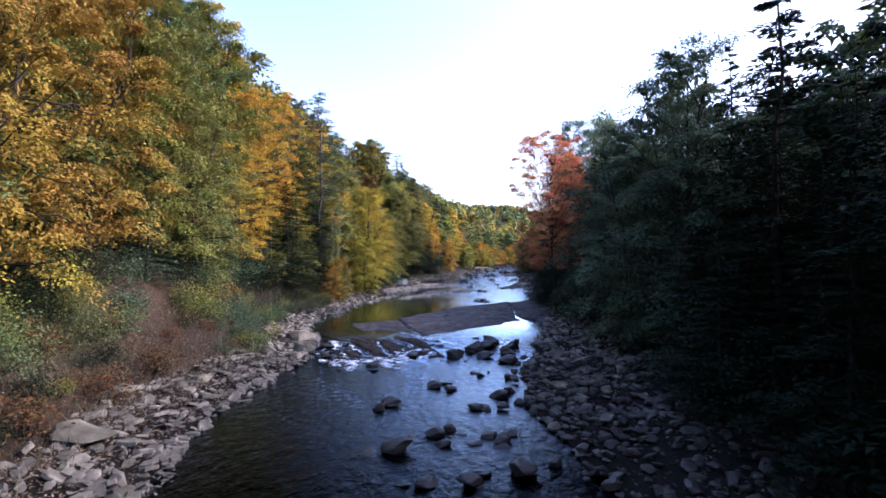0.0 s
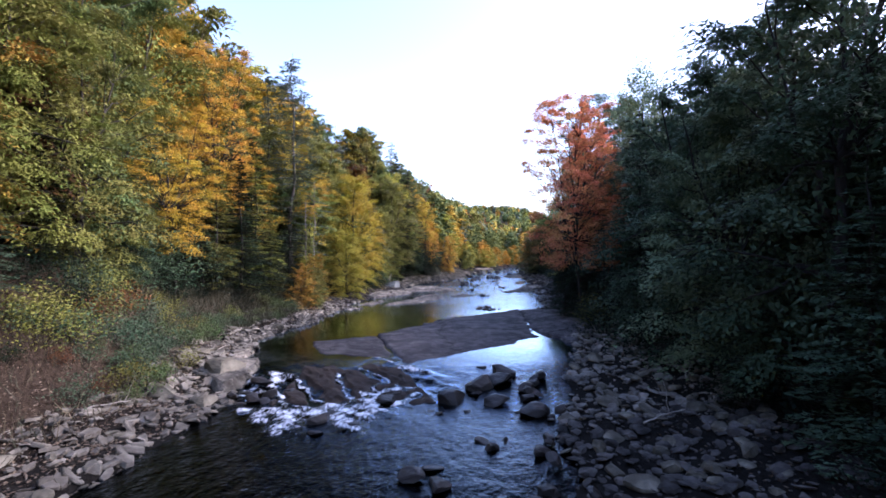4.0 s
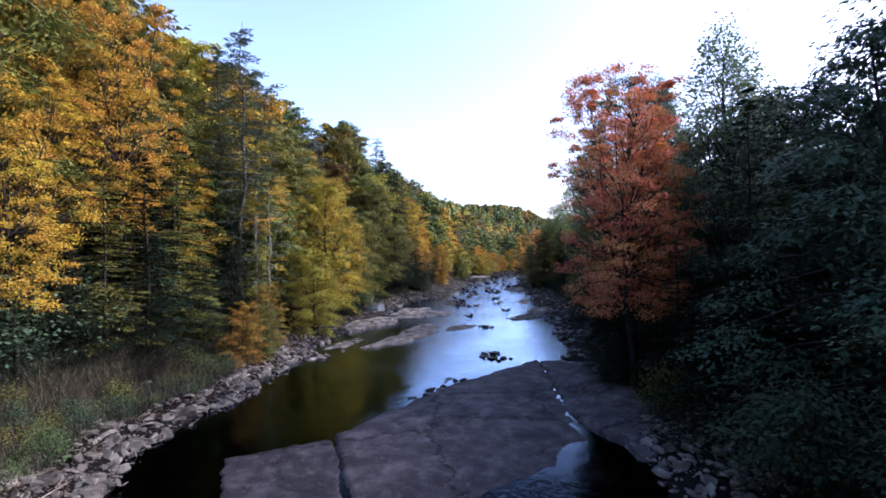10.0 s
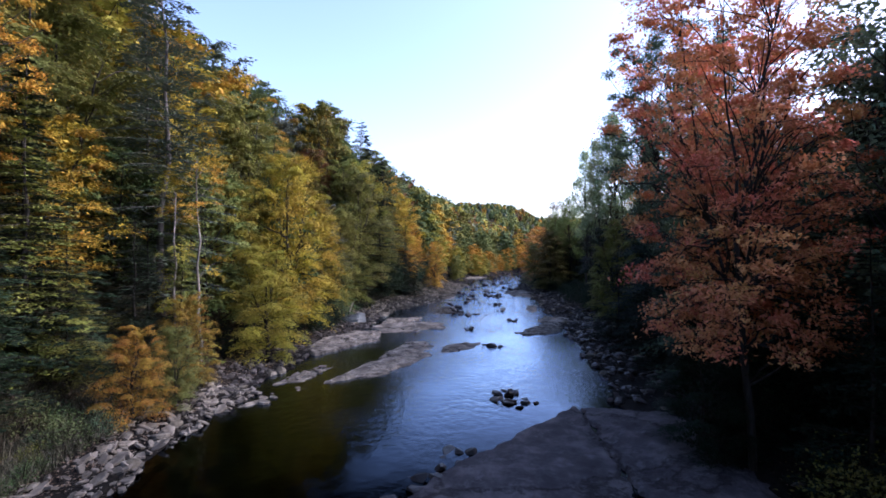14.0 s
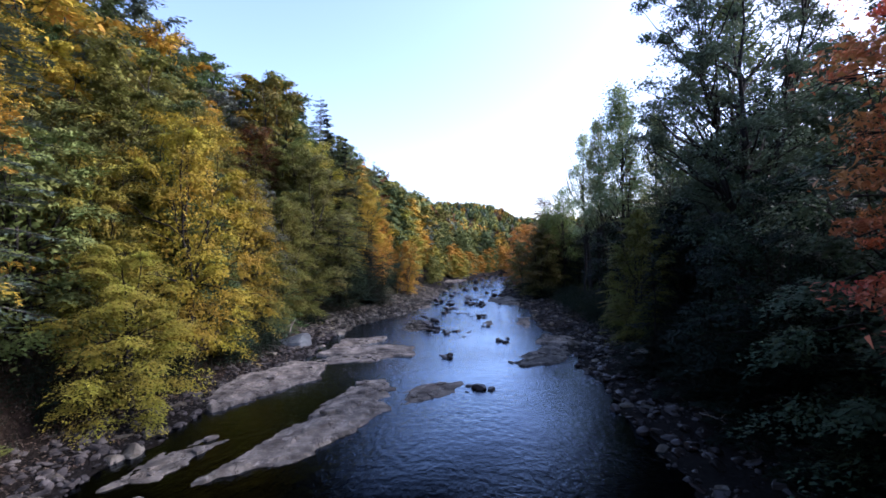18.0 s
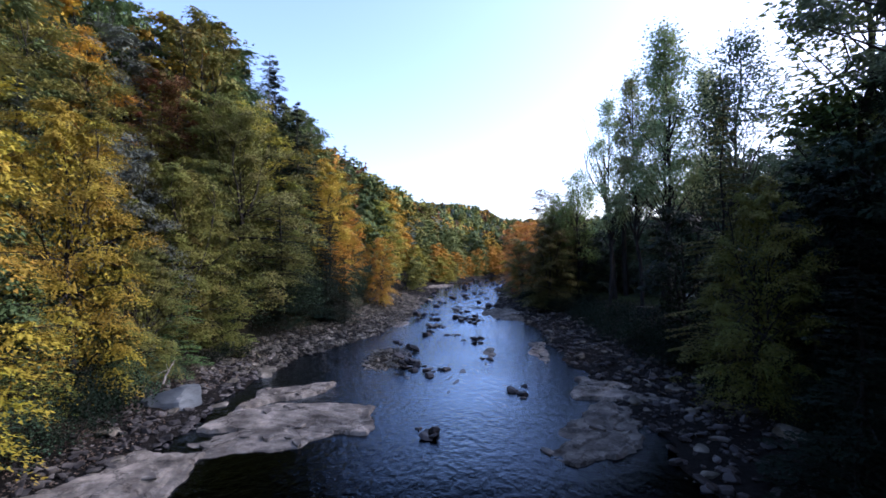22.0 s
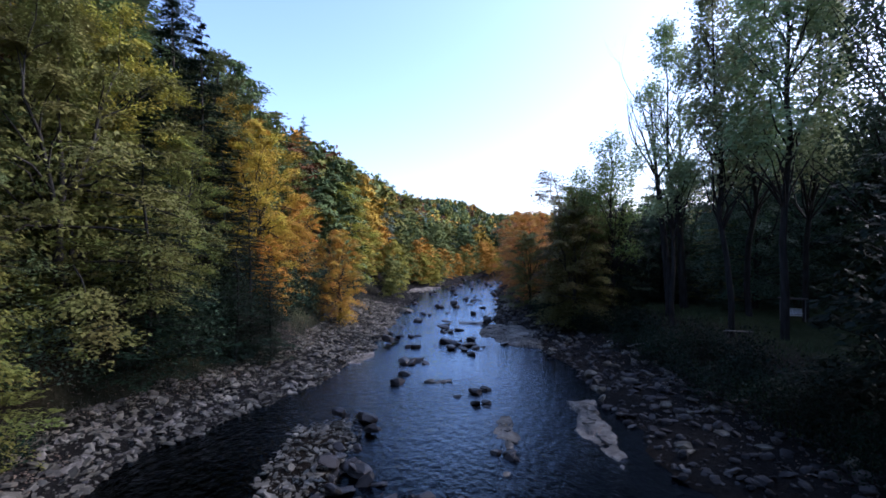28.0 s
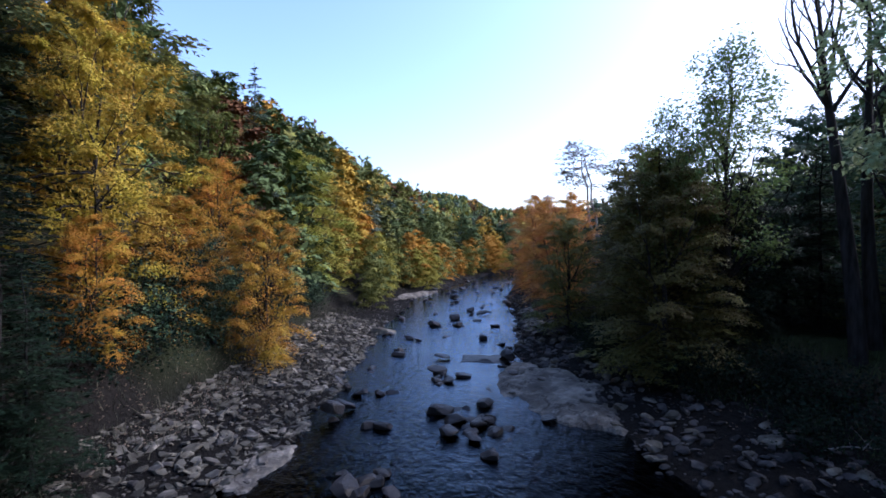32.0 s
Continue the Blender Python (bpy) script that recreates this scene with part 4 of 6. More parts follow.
# near-black leaves again, in place of the deep shade on the right bank
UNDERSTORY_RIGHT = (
    ("hemlock1", 14.6, 41.5, 3.2, OLIVE, 1.3), ("hemlock1", 16.5, 40.0, 9, DARKSHADE, 1.4), ("hemlock0", 15.8, 47.5, 9, DARKSHADE, 1.5), ("hemlock2", 16.4, 34.0, 9, DARKSHADE, 1.4), ("hemlock1", 15.6, 60.5, 8, DARKSHADE, 1.5), ("hemlock0", 16.2, 66.0, 8, DARKSHADE, 1.5),
    ("hemlock2", 17.4, 71.0, 8, DARKSHADE, 1.5), ("hemlock1", 17.0, 76.5, 8, DARKSHADE, 1.4), ("hemlock0", 18.6, 57.0, 9, DARKSHADE, 1.5), ("hemlock2", 19.5, 63.5, 10, DARKSHADE, 1.5), ("hemlock1", 13.9, 24.5, 8, DARKSHADE, 1.5), ("hemlock2", 13.4, 16.5, 9, DARKSHADE, 1.5),
    ("hemlock0", 12.2, 5.0, 8, DARKSHADE, 1.5), ("hemlock1", 15.5, 9.5, 9, DARKSHADE, 1.5))
STEEP_TREES = (
    ("maple0", -24, 47, 24, OLIVE, 0.8), ("maple1", -27, 54, 25, GOLD, 0.8), ("maple2", -22, 39, 22, GREEN, 0.8), ("wood3", -27, 63, 23, OLIVE, 0.8), ("maple3", -22, 31, 21, OLIVE, 0.8),
    ("maple1", -13.4, 57.6, 4.6, AUTUMN, 1.0), ("maple2", -12.8, 60.3, 4.2, MOSS, 1.0), ("hemlock1", -14.5, 64.5, 9, OLIVE, 1.0), ("maple0", -13.6, 63.0, 5.5, AUTUMN, 0.9),
    ("wood3", -9, 130, 17, GREEN, 0.8), ("wood0", -12, 137, 18, OLIVE, 0.8), ("hemlock2", -7.5, 129, 9, SHADE, 1.0), ("wood2", -6, 141, 12, OLIVE, 0.9), ("wood1", 2, 154, 11, YELLOWGREEN, 0.9))
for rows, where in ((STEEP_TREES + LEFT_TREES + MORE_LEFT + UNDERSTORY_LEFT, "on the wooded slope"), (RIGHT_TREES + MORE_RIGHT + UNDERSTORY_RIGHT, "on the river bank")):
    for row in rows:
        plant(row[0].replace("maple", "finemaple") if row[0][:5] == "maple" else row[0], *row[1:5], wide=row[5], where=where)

# the woods behind them
rnd = random.Random(5)


def free(x, y, gap):
    return all((x - a) ** 2 + (y - b) ** 2 > (gap + c) ** 2 * 0.5 for a, b, c in PLACED)


def woods(count, y_range, off_range, side, kinds, colours, tall, gap, where):
    made = 0
    for _ in range(count * 5):
        if made >= count:
            return
        y, off = rnd.uniform(*y_range), rnd.uniform(*off_range)
        x = float(left_edge(y)) - off if side < 0 else float(right_edge(y)) + off
        if free(x, y, gap) and not (26 < x < 42 and 97 < y < 120) and not (side < 0 and off < (8.6 if y > 36 else 11.5) and y < 61 and kinds[0][:4] != "bush") and not (side > 0 and off < 11 and 134 < y < 172 and tall[1] > 3.6) and not (side < 0 and off < 13 and 110 < y < 150 and tall[1] > 3.6):
            key, tint_of = rnd.choice(kinds), rnd.choice(colours)
            if key[:4] in ("heml", "spru") and tint_of in (GOLD, ORANGE, RUST, YELLOWGREEN, LEAFGREEN):
                tint_of = rnd.choice((OLIVE, GREEN, SHADE, OLIVE))
            plant(key, x, y, rnd.uniform(*tall), tint_of, wide=rnd.uniform(0.85, 1.15), where=where)
            made += 1


GROVE = []


def grove(count, y_range, off_range, side, kinds, colours, tall, gap, where):
    """Trees of the far woods, joined into one object later."""
    made = 0
    for _ in range(count * 5):
        if made >= count:
            return
        y, off = rnd.uniform(*y_range), rnd.uniform(*off_range)
        x = float(left_edge(y)) - off if side < 0 else float(right_edge(y)) + off
        if free(x, y, gap):
            GROVE.append((rnd.choice(kinds), x, y, rnd.uniform(*tall), rnd.choice(colours), rnd.uniform(0.85, 1.15), rnd.random() * 6.28))
            PLACED.append((x, y, 2.2))
            made += 1


MIX = (GOLD, GOLD, OLIVE, YELLOWGREEN, GREEN, OLIVE, RUST, ORANGE, YELLOWGREEN, BLUEGREEN, GREEN, YELLOWGREEN, LEAFGREEN, BLUEGREEN)
FRONT = ("maple0", "maple1", "maple2", "maple3", "hemlock0", "hemlock1")
BACK = ("wood0", "wood1", "wood2", "wood3", "wood0", "wood1", "spruce2", "hemlock2")
BRIGHT = (GOLD, YELLOWGREEN, OLIVE, GREEN, OLIVE, LEAFGREEN, BLUEGREEN, GREEN)
woods(22, (8, 66), (7.0, 13), -1, FRONT, MIX, (8, 13), 1.3, "on the wooded slope")
woods(26, (66, 130), (7.0, 13), -1, FRONT, BRIGHT, (8, 13), 1.3, "on the wooded slope")
woods(34, (2, 66), (11, 20), -1, FRONT[:4] + FRONT[4:5], MIX + (BLUEGREEN,), (13, 19), 1.2, "on the wooded slope")
woods(30, (66, 132), (11, 19), -1, FRONT, BRIGHT + (RUST,), (12, 18), 1.2, "on the wooded slope")
woods(60, (2, 66), (12, 46), -1, BACK, MIX + (BLUEGREEN, GREEN), (13, 20), 1.3, "on the wooded slope")
woods(70, (66, 140), (12, 46), -1, BACK, BRIGHT, (13, 20), 1.3, "on the wooded slope")
# right-bank woods take darker leaf colours to paint that side's shade
woods(16, (-2, 27), (8, 16), 1, ("hemlock0", "hemlock1", "hemlock2", "maple0"), (DEEPSHADE, DARKSHADE, DEEPSHADE), (10, 18), 1.2, "on the shaded bank")
woods(22, (26, 60), (8, 17), 1, FRONT, (SHADE, SHADE, SHADE, DARKSHADE), (11, 17), 1.3, "on the shaded bank")
woods(26, (58, 96), (7, 17), 1, ("wood0", "wood2", "hemlock0", "hemlock1"), (DARKSHADE, SHADE, DEEPSHADE, SHADE), (7, 12), 1.0, "on the shaded bank")
# two unseen woods behind the start, added to hold back sky light
woods(26, (-55, 0), (8, 24), 1, ("wood0", "wood1", "wood2", "wood3"), (DARKSHADE, SHADE, GREEN), (16, 22), 1.2, "on the shaded bank")
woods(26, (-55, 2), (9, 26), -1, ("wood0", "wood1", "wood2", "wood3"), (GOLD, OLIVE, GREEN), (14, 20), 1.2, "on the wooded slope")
woods(50, (2, 95), (15, 42), 1, ("wood0", "wood1", "wood2", "wood3"), (DARKSHADE, SHADE, GREEN, OLIVE), (14, 20), 1.6, "on the shaded bank")
woods(40, (122, 200), (4.5, 30), 1, ("wood0", "wood1", "wood3", "hemlock0", "hemlock1"), (DARKSHADE, SHADE, OLIVE, SHADE), (8, 13), 1.2, "on the river bank")
woods(75, (80, 140), (33, 60), 1, ("wood0", "wood1", "wood2", "wood3"), (GREEN, SHADE, OLIVE, SHADE, RUST, GREEN), (14, 21), 0.9, "beyond the lawn")
grove(40, (150, 240), (3, 9), -1, ("far0", "far1", "far2", "far3"), (GOLD, YELLOWGREEN, LEAFGREEN, OLIVE, ORANGE), (5, 9), 1.0, "on the river bank")
grove(90, (140, 235), (8, 34), -1, ("far0", "far1", "far2", "far3", "farfir0", "farfir1"), (GOLD, GREEN, GREEN, LEAFGREEN, OLIVE, OLIVE, BLUEGREEN, RUST), (9, 14), 1.3, "on the wooded slope")
woods(16, (62, 96), (4.6, 8), -1, FRONT, (YELLOWGREEN, OLIVE, GREEN), (4, 7), 0.9, "on the river bank")
woods(16, (94, 110), (8.4, 11), -1, ("hemlock0", "hemlock1", "hemlock2", "maple0"), (DARKSHADE, SHADE, SHADE, OLIVE), (4, 8), 0.7, "on the river bank")
# low fill whose dark leaves paint the shade beneath the trees
woods(80, (84, 160), (7.2, 10.5), -1, ("bush0", "bush1", "bush2"), (DARKSHADE, DARKSHADE, SHADE, DEEPSHADE), (2.0, 3.6), 0.3, "on the river bank")
woods(44, (5, 66), (6.8, 11), -1, ("bush0", "bush1", "bush2"), (GREEN, OLIVE, SHADE, RUST, DARKSHADE), (0.8, 2.2), 0.5, "on the river bank")
woods(34, (8, 38), (4.2, 9.5), -1, ("bush0", "bush1", "bush2"), (SHADE, RUST, DARKSHADE, OLIVE), (0.5, 1.5), 0.2, "on the earthy bank")
woods(60, (30, 66), (2.8, 8), -1, ("bush0", "bush1", "bush2"), (GREEN, OLIVE, SHADE, GREEN), (0.5, 1.4), 0.2, "on the river bank")
woods(36, (62, 100), (3.4, 7.0), -1, ("bush0", "bush1", "bush2"), (DARKSHADE, DARKSHADE, SHADE), (0.8, 2.4), 0.3, "on the river bank")
woods(44, (92, 140), (7.6, 12), -1, ("hemlock0", "hemlock1", "hemlock2"), (DARKSHADE, DEEPSHADE, SHADE), (5, 11), 0.6, "on the wooded slope")
woods(70, (5, 78), (6.2, 10), 1, ("bush0", "bush1", "bush2"), (DARKSHADE, DARKSHADE, DEEPSHADE), (1.2, 3.2), 0.5, "on the shaded bank")
woods(80, (78, 135), (4.6, 9), 1, ("bush0", "bush1", "bush2"), (DARKSHADE, DEEPSHADE, DARKSHADE), (0.9, 2.1), 0.4, "on the shaded bank")

# woods on the hills far off, too many to count
rng = np.random.default_rng(77)
FAR_MIX = (OLIVE, YELLOWGREEN, OLIVE, GREEN, GREEN, LEAFGREEN, RUST, ORANGE, BLUEGREEN, GREEN)
far_x, far_y, far_c = [], [], []
for count, y_low, y_high, o_low, o_high, side, tints in (
        (260, 225, 330, 2, 14, -1, FAR_MIX), (160, 200, 330, 3, 20, 1, FAR_MIX), (480, 130, 330, 30, 110, -1, FAR_MIX), (500, 225, 330, 4, 40, -1, FAR_MIX), (560, 60, 340, 44, 130, 1, (GREEN, OLIVE, RUST, DARKSHADE, OLIVE)), (900, 300, 700, 5, 420, -1, FAR_MIX + (OLIVE, GREEN)),
        (700, 300, 700, 5, 420, 1, FAR_MIX + (OLIVE, GREEN)), (1900, 620, 1300, -0.1, 0.5, 0, FAR_MIX + (OLIVE, GREEN))):
    yy = rng.uniform(y_low, y_high, count)
    oo = rng.uniform(o_low, o_high, count)
    far_x.append(left_edge(yy) - oo if side < 0 else right_edge(yy) + oo if side > 0 else oo * yy)
    far_y.append(yy)
    far_c.append(np.array(tints)[rng.integers(0, len(tints), count)])
fx, fy, fc = np.concatenate(far_x), np.concatenate(far_y), np.concatenate(far_c)
fz = height(fx, fy)
near_one = np.hypot(fx, fy - 100) < 330
per_one = np.where(near_one, 200, 45)
k = np.repeat(np.arange(len(fx)), per_one)
size = rng.uniform(0.7, 1.3, len(fx))
uv = rng.normal(0, 1, (len(k), 3))
uv /= np.linalg.norm(uv, axis=1)[:, None]
lumps = 0.75 + 0.3 * np.sin(uv[:, 0] * 5 + k) * np.sin(uv[:, 2] * 6 + 2 * k)
pos = np.stack([fx, fy, fz + 6.3 * size], -1)[k] + uv * lumps[:, None] * (np.array([3.8, 3.8, 6.0])[None] * size[k][:, None])
leaf_size = np.where(near_one, 1.05, 2.5)[k][:, None] * size[k][:, None]
fv, ff = leaf_tris(pos, rng.normal(0, 1, (len(k), 3)), uv + [0, 0, 0.9] + rng.normal(0, 0.3, (len(k), 3)), leaf_size, leaf_size * 0.75)


# far crowns' hearts, inner shade put into their colour, so that no sky shows through
ico = bmesh.new()
bmesh.ops.create_icosphere(ico, subdivisions=1, radius=1.0)
ico_v, ico_f = np.array([v.co[:] for v in ico.verts]), np.array([[v.index for v in f.verts] for f in ico.faces])
ico.free()
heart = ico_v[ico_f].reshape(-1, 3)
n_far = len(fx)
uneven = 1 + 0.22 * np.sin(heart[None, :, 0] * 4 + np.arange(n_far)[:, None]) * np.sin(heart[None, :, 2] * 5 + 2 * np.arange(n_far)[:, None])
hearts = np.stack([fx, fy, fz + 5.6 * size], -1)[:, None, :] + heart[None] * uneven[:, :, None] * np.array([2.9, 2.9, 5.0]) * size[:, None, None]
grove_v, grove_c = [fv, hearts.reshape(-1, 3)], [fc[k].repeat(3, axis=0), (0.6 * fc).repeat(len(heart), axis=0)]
for key, x, y, h, colour, wide, turn in GROVE:
    crown, full = KINDS[key][1], KINDS[key][2]
    co = np.zeros(len(crown.vertices) * 3)
    crown.vertices.foreach_get("co", co)
    co = co.reshape(-1, 3) * [wide * h / full, wide * h / full, h / full]
    co = np.column_stack([co[:, 0] * math.cos(turn) - co[:, 1] * math.sin(turn) + x, co[:, 0] * math.sin(turn) + co[:, 1] * math.cos(turn) + y, co[:, 2] + float(height(x, y))])
    grove_v.append(co)
    grove_c.append(np.tile(np.array(colour), (len(co), 1)))
fv, leaf_tints = np.concatenate(grove_v), np.concatenate(grove_c)
ff = np.arange(len(fv)).reshape(-1, 3)


def far_leaf_material():
    m, n, links, bsdf = material("far_autumn_leaves")
    at = n.new("ShaderNodeAttribute")
    at.attribute_name = "leaf_colour"
    geo = n.new("ShaderNodeNewGeometry")
    each = ramp(n, links, geo.outputs["Random Per Island"], ((0.0, (0.8, 0.8, 0.8)), (1.0, (1.25, 1.25, 1.25))))
    links.new(blend(n, links, 1.0, at.outputs["Color"], each, "MULTIPLY"), bsdf.inputs["Base Color"])
    bsdf.inputs["Roughness"].default_value = 0.8
    bsdf.inputs["Specular IOR Level"].default_value = 0.05
    return m


far_mat = far_leaf_material()
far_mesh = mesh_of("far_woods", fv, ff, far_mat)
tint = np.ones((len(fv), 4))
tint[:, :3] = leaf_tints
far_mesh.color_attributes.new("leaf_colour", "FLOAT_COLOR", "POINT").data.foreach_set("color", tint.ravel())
tagged(part("far_woods", far_mesh, far_mat), "mixed autumn woods covering the distant hills", "woods", kind="stuff")


# ---- stones ----
def hull(seed, flat):
    """A broken, bedded stone about 1 m long: the hull of a few points."""
    rng = np.random.default_rng(seed)
    bm = bmesh.new()
    p = rng.uniform(-1, 1, (26, 3))
    p /= (np.abs(p) ** 3).sum(1)[:, None] ** (1 / 3)
    for q in p * [0.5, 0.36, 0.5 * flat]:
        bm.verts.new(q)
    bmesh.ops.convex_hull(bm, input=bm.verts)
    for v in [v for v in bm.verts if not v.link_faces]:
        bm.verts.remove(v)
    bmesh.ops.triangulate(bm, faces=bm.faces)
    bm.verts.index_update()
    out = np.array([v.co[:] for v in bm.verts]), np.array([[v.index for v in f.verts] for f in bm.faces])
    bm.free()
    return out


HULLS = [hull(200 + i, (0.16, 0.25, 0.36, 0.5)[i % 4]) for i in range(12)]


HULL_MESHES = [mesh_of("stone", hv, hf, stone) for hv, hf in HULLS]


def slate(seed):
    """A flat broken slate about 1 m long: an uneven prism with chipped rims."""
    rng = np.random.default_rng(seed)
    n = int(rng.integers(5, 8))
    a = np.sort((np.arange(n) + rng.uniform(-0.35, 0.35, n)) * 2 * math.pi / n)
    ring = np.stack([np.cos(a) * rng.uniform(0.4, 0.55, n), np.sin(a) * rng.uniform(0.24, 0.4, n)], -1)
    t = rng.uniform(0.05, 0.12)
    low = np.column_stack([ring * rng.uniform(0.9, 1.05, (n, 1)), np.full(n, -t)])
    mid = np.column_stack([ring, np.full(n, t * 0.5) + rng.normal(0, 0.01, n)])
    top = np.column_stack([ring * rng.uniform(0.8, 0.95, (n, 1)), np.full(n, t) + rng.normal(0, 0.012, n)])
    v = np.vstack([low, mid, top])
    f = []
    for q in range(n):
        r = (q + 1) % n
        for lv in (0, n):
            f += [[lv + q, lv + r, lv + n + r], [lv + q, lv + n + r, lv + n + q]]
        if 0 < q < n - 1:
            f.append([2 * n, 2 * n + q, 2 * n + q + 1])
    return v, np.array(f)


SLATES = [slate(400 + i) for i in range(12)]
SLATE_MESHES = [mesh_of("slate", sv, sf, bank_slate) for sv, sf in SLATES]


def turned(rng, n, tilt=0.25):
    """n turning matrices: any heading, little tilt."""
    a, b, c = rng.random(n) * 2 * math.pi, rng.normal(0, tilt, n), rng.normal(0, tilt, n)
    z = np.zeros((n, 3, 3))
    z[:, 0, 0], z[:, 0, 1], z[:, 1, 0], z[:, 1, 1], z[:, 2, 2] = np.cos(a), -np.sin(a), np.sin(a), np.cos(a), 1
    x = np.zeros((n, 3, 3))
    x[:, 0, 0], x[:, 1, 1], x[:, 1, 2], x[:, 2, 1], x[:, 2, 2] = 1, np.cos(b), -np.sin(b), np.sin(b), np.cos(b)
    y = np.zeros((n, 3, 3))
    y[:, 0, 0], y[:, 0, 2], y[:, 1, 1], y[:, 2, 0], y[:, 2, 2] = np.cos(c), np.sin(c), 1, -np.sin(c), np.cos(c)
    return z @ x @ y


def stones(name, label, x, y, size, seed, mat, lift=0.12, tilt=0.25, alone=0, shapes=None):
    """Many stones as one object, laid on the ground or the river's bed."""
    rng = np.random.default_rng(seed)
    hulls, meshes = (SLATES, SLATE_MESHES) if shapes == "slate" else (HULLS, HULL_MESHES)
    z = height(x, y)
    m = turned(rng, len(x), tilt)
    single = np.argsort(-size)[:alone]
    for q in single:
        ob = new("slate" if shapes == "slate" else "stone", meshes[q % len(meshes)])
        ob.parent = ground
        ob.matrix_basis = Matrix.Translation((x[q], y[q], z[q] + lift * size[q])) @ Matrix(m[q].tolist()).to_4x4() @ Matrix.Scale(size[q], 4)
    rest = np.delete(np.arange(len(x)), single)
    x, y, z, m, size = x[rest], y[rest], z[rest], m[rest], size[rest]
    verts, faces, at = [], [], 0
    which = rng.integers(0, len(hulls), len(x))
    for i, (hv, hf) in enumerate(hulls):
        k = np.nonzero(which == i)[0]
        if not len(k):
            continue
        v = np.einsum("nij,vj->nvi", m[k], hv) * size[k][:, None, None]
        v += np.stack([x[k], y[k], z[k] + lift * size[k]], -1)[:, None, :]
        verts.append(v.reshape(-1, 3))
        faces.append((hf[None] + (np.arange(len(k)) * len(hv))[:, None, None]).reshape(-1, 3) + at)
        at += v.shape[0] * v.shape[1]
    me = mesh_of(name, np.concatenate(verts), np.concatenate(faces), mat)
    return tagged(part(name, me, mat), label, "stones", kind="stuff")


def strip(rng, n, y_range, off_range, side, power=1.0):
    y = rng.uniform(*y_range, n)
    off = off_range[0] + (off_range[1] - off_range[0]) * rng.random(n) ** power
    return (left_edge(y) - off if side < 0 else right_edge(y) + off), y


rng = np.random.default_rng(9)


def sizes(n, low, high, power=2.5):
    return low + (high - low) * rng.random(n) ** power


x, y = strip(rng, 5600, (3, 64), (-0.35, 4.8), -1, 1.5)
stones("slate_scree", "flat grey slate pieces strewn along the bank", x, y, sizes(5600, 0.1, 0.9, 4.0), 1, bank_slate, 0.08, 0.36, 190, "slate")
x, y = strip(rng, 900, (3, 64), (-0.3, 5.5), -1, 1.3)
stones("bank_pebbles", "small grey stones among the fallen leaves", x, y, sizes(900, 0.08, 0.4, 3), 15, bank_slate, 0.1)
# the darkest stone colour, to carry the deep shade of this stretch
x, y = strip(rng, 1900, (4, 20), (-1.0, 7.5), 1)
stones("river_cobbles", "dark rounded river cobbles on the shaded bank", x, y, sizes(1900, 0.1, 0.7, 3), 2, wet_shade_stone, 0.14, 0.25, 0)
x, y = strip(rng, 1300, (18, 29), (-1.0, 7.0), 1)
stones("river_cobbles", "grey rounded river cobbles on the shaded bank", x, y, sizes(1300, 0.1, 0.65, 3), 18, shaded_stone, 0.14, 0.25, 40)
x, y = strip(rng, 1500, (28, 47), (-1.0, 7.0), 1)
stones("river_cobbles", "grey rounded river cobbles on the shaded bank", x, y, sizes(1500, 0.12, 0.75, 3), 17, pale_cobble, 0.12, 0.25, 60)
x, y = strip(rng, 2200, (60, 97), (-0.2, 4.0), -1)
stones("river_cobbles", "grey cobbles and slate on the bank", x, y, sizes(2200, 0.1, 0.55, 3), 3, shaded_stone, 0.1)
x, y = strip(rng, 8200, (95, 145), (-0.2, 6.4), -1, 1.1)
stones("slate_shingle", "grey slate shingle on the broad stony shore", x, y, sizes(8200, 0.09, 0.62, 3.4), 4, stone, 0.08, 0.32, 190, "slate")
x, y = strip(rng, 2200, (97, 215), (-0.2, 6.5), -1)
stones("river_cobbles", "grey cobbles on the broad stony shore", x, y, sizes(2200, 0.1, 0.42), 16, shaded_stone, 0.1)
# same dark stone, standing for the shade below the canopy
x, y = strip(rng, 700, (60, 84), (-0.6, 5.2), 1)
stones("river_cobbles", "shade-dark cobbles under the trees", x, y, sizes(700, 0.14, 0.8, 3), 25, wet_shade_stone, 0.1)
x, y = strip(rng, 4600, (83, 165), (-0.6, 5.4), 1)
stones("river_cobbles", "grey cobbles on the shaded bank", x, y, sizes(4600, 0.1, 0.65, 3), 5, shaded_stone, 0.12, 0.28, 90)
y = 99.5 + 6.4 * rng.uniform(-1, 1, 2600)
x = 2.6 + (y - 99.5) * 0.1 + 2.7 * rng.uniform(-1, 1, 2600) * np.sqrt(np.clip(1 - ((y - 99.5) / 6.6) ** 2, 0, 1))
stones("gravel_bar", "low bar of wet river cobbles", x, y, sizes(2600, 0.09, 0.45, 2.8), 6, stone, 0.14, 0.3, 60, "slate")
y = rng.uniform(118, 215, 190)
x = left_edge(y) + (right_edge(y) - left_edge(y)) * rng.random(190)
stones("river_cobbles", "small dark stones breaking the riffles", x, y, sizes(190, 0.55, 1.3, 2), 7, wet_shade_stone, 0.72)


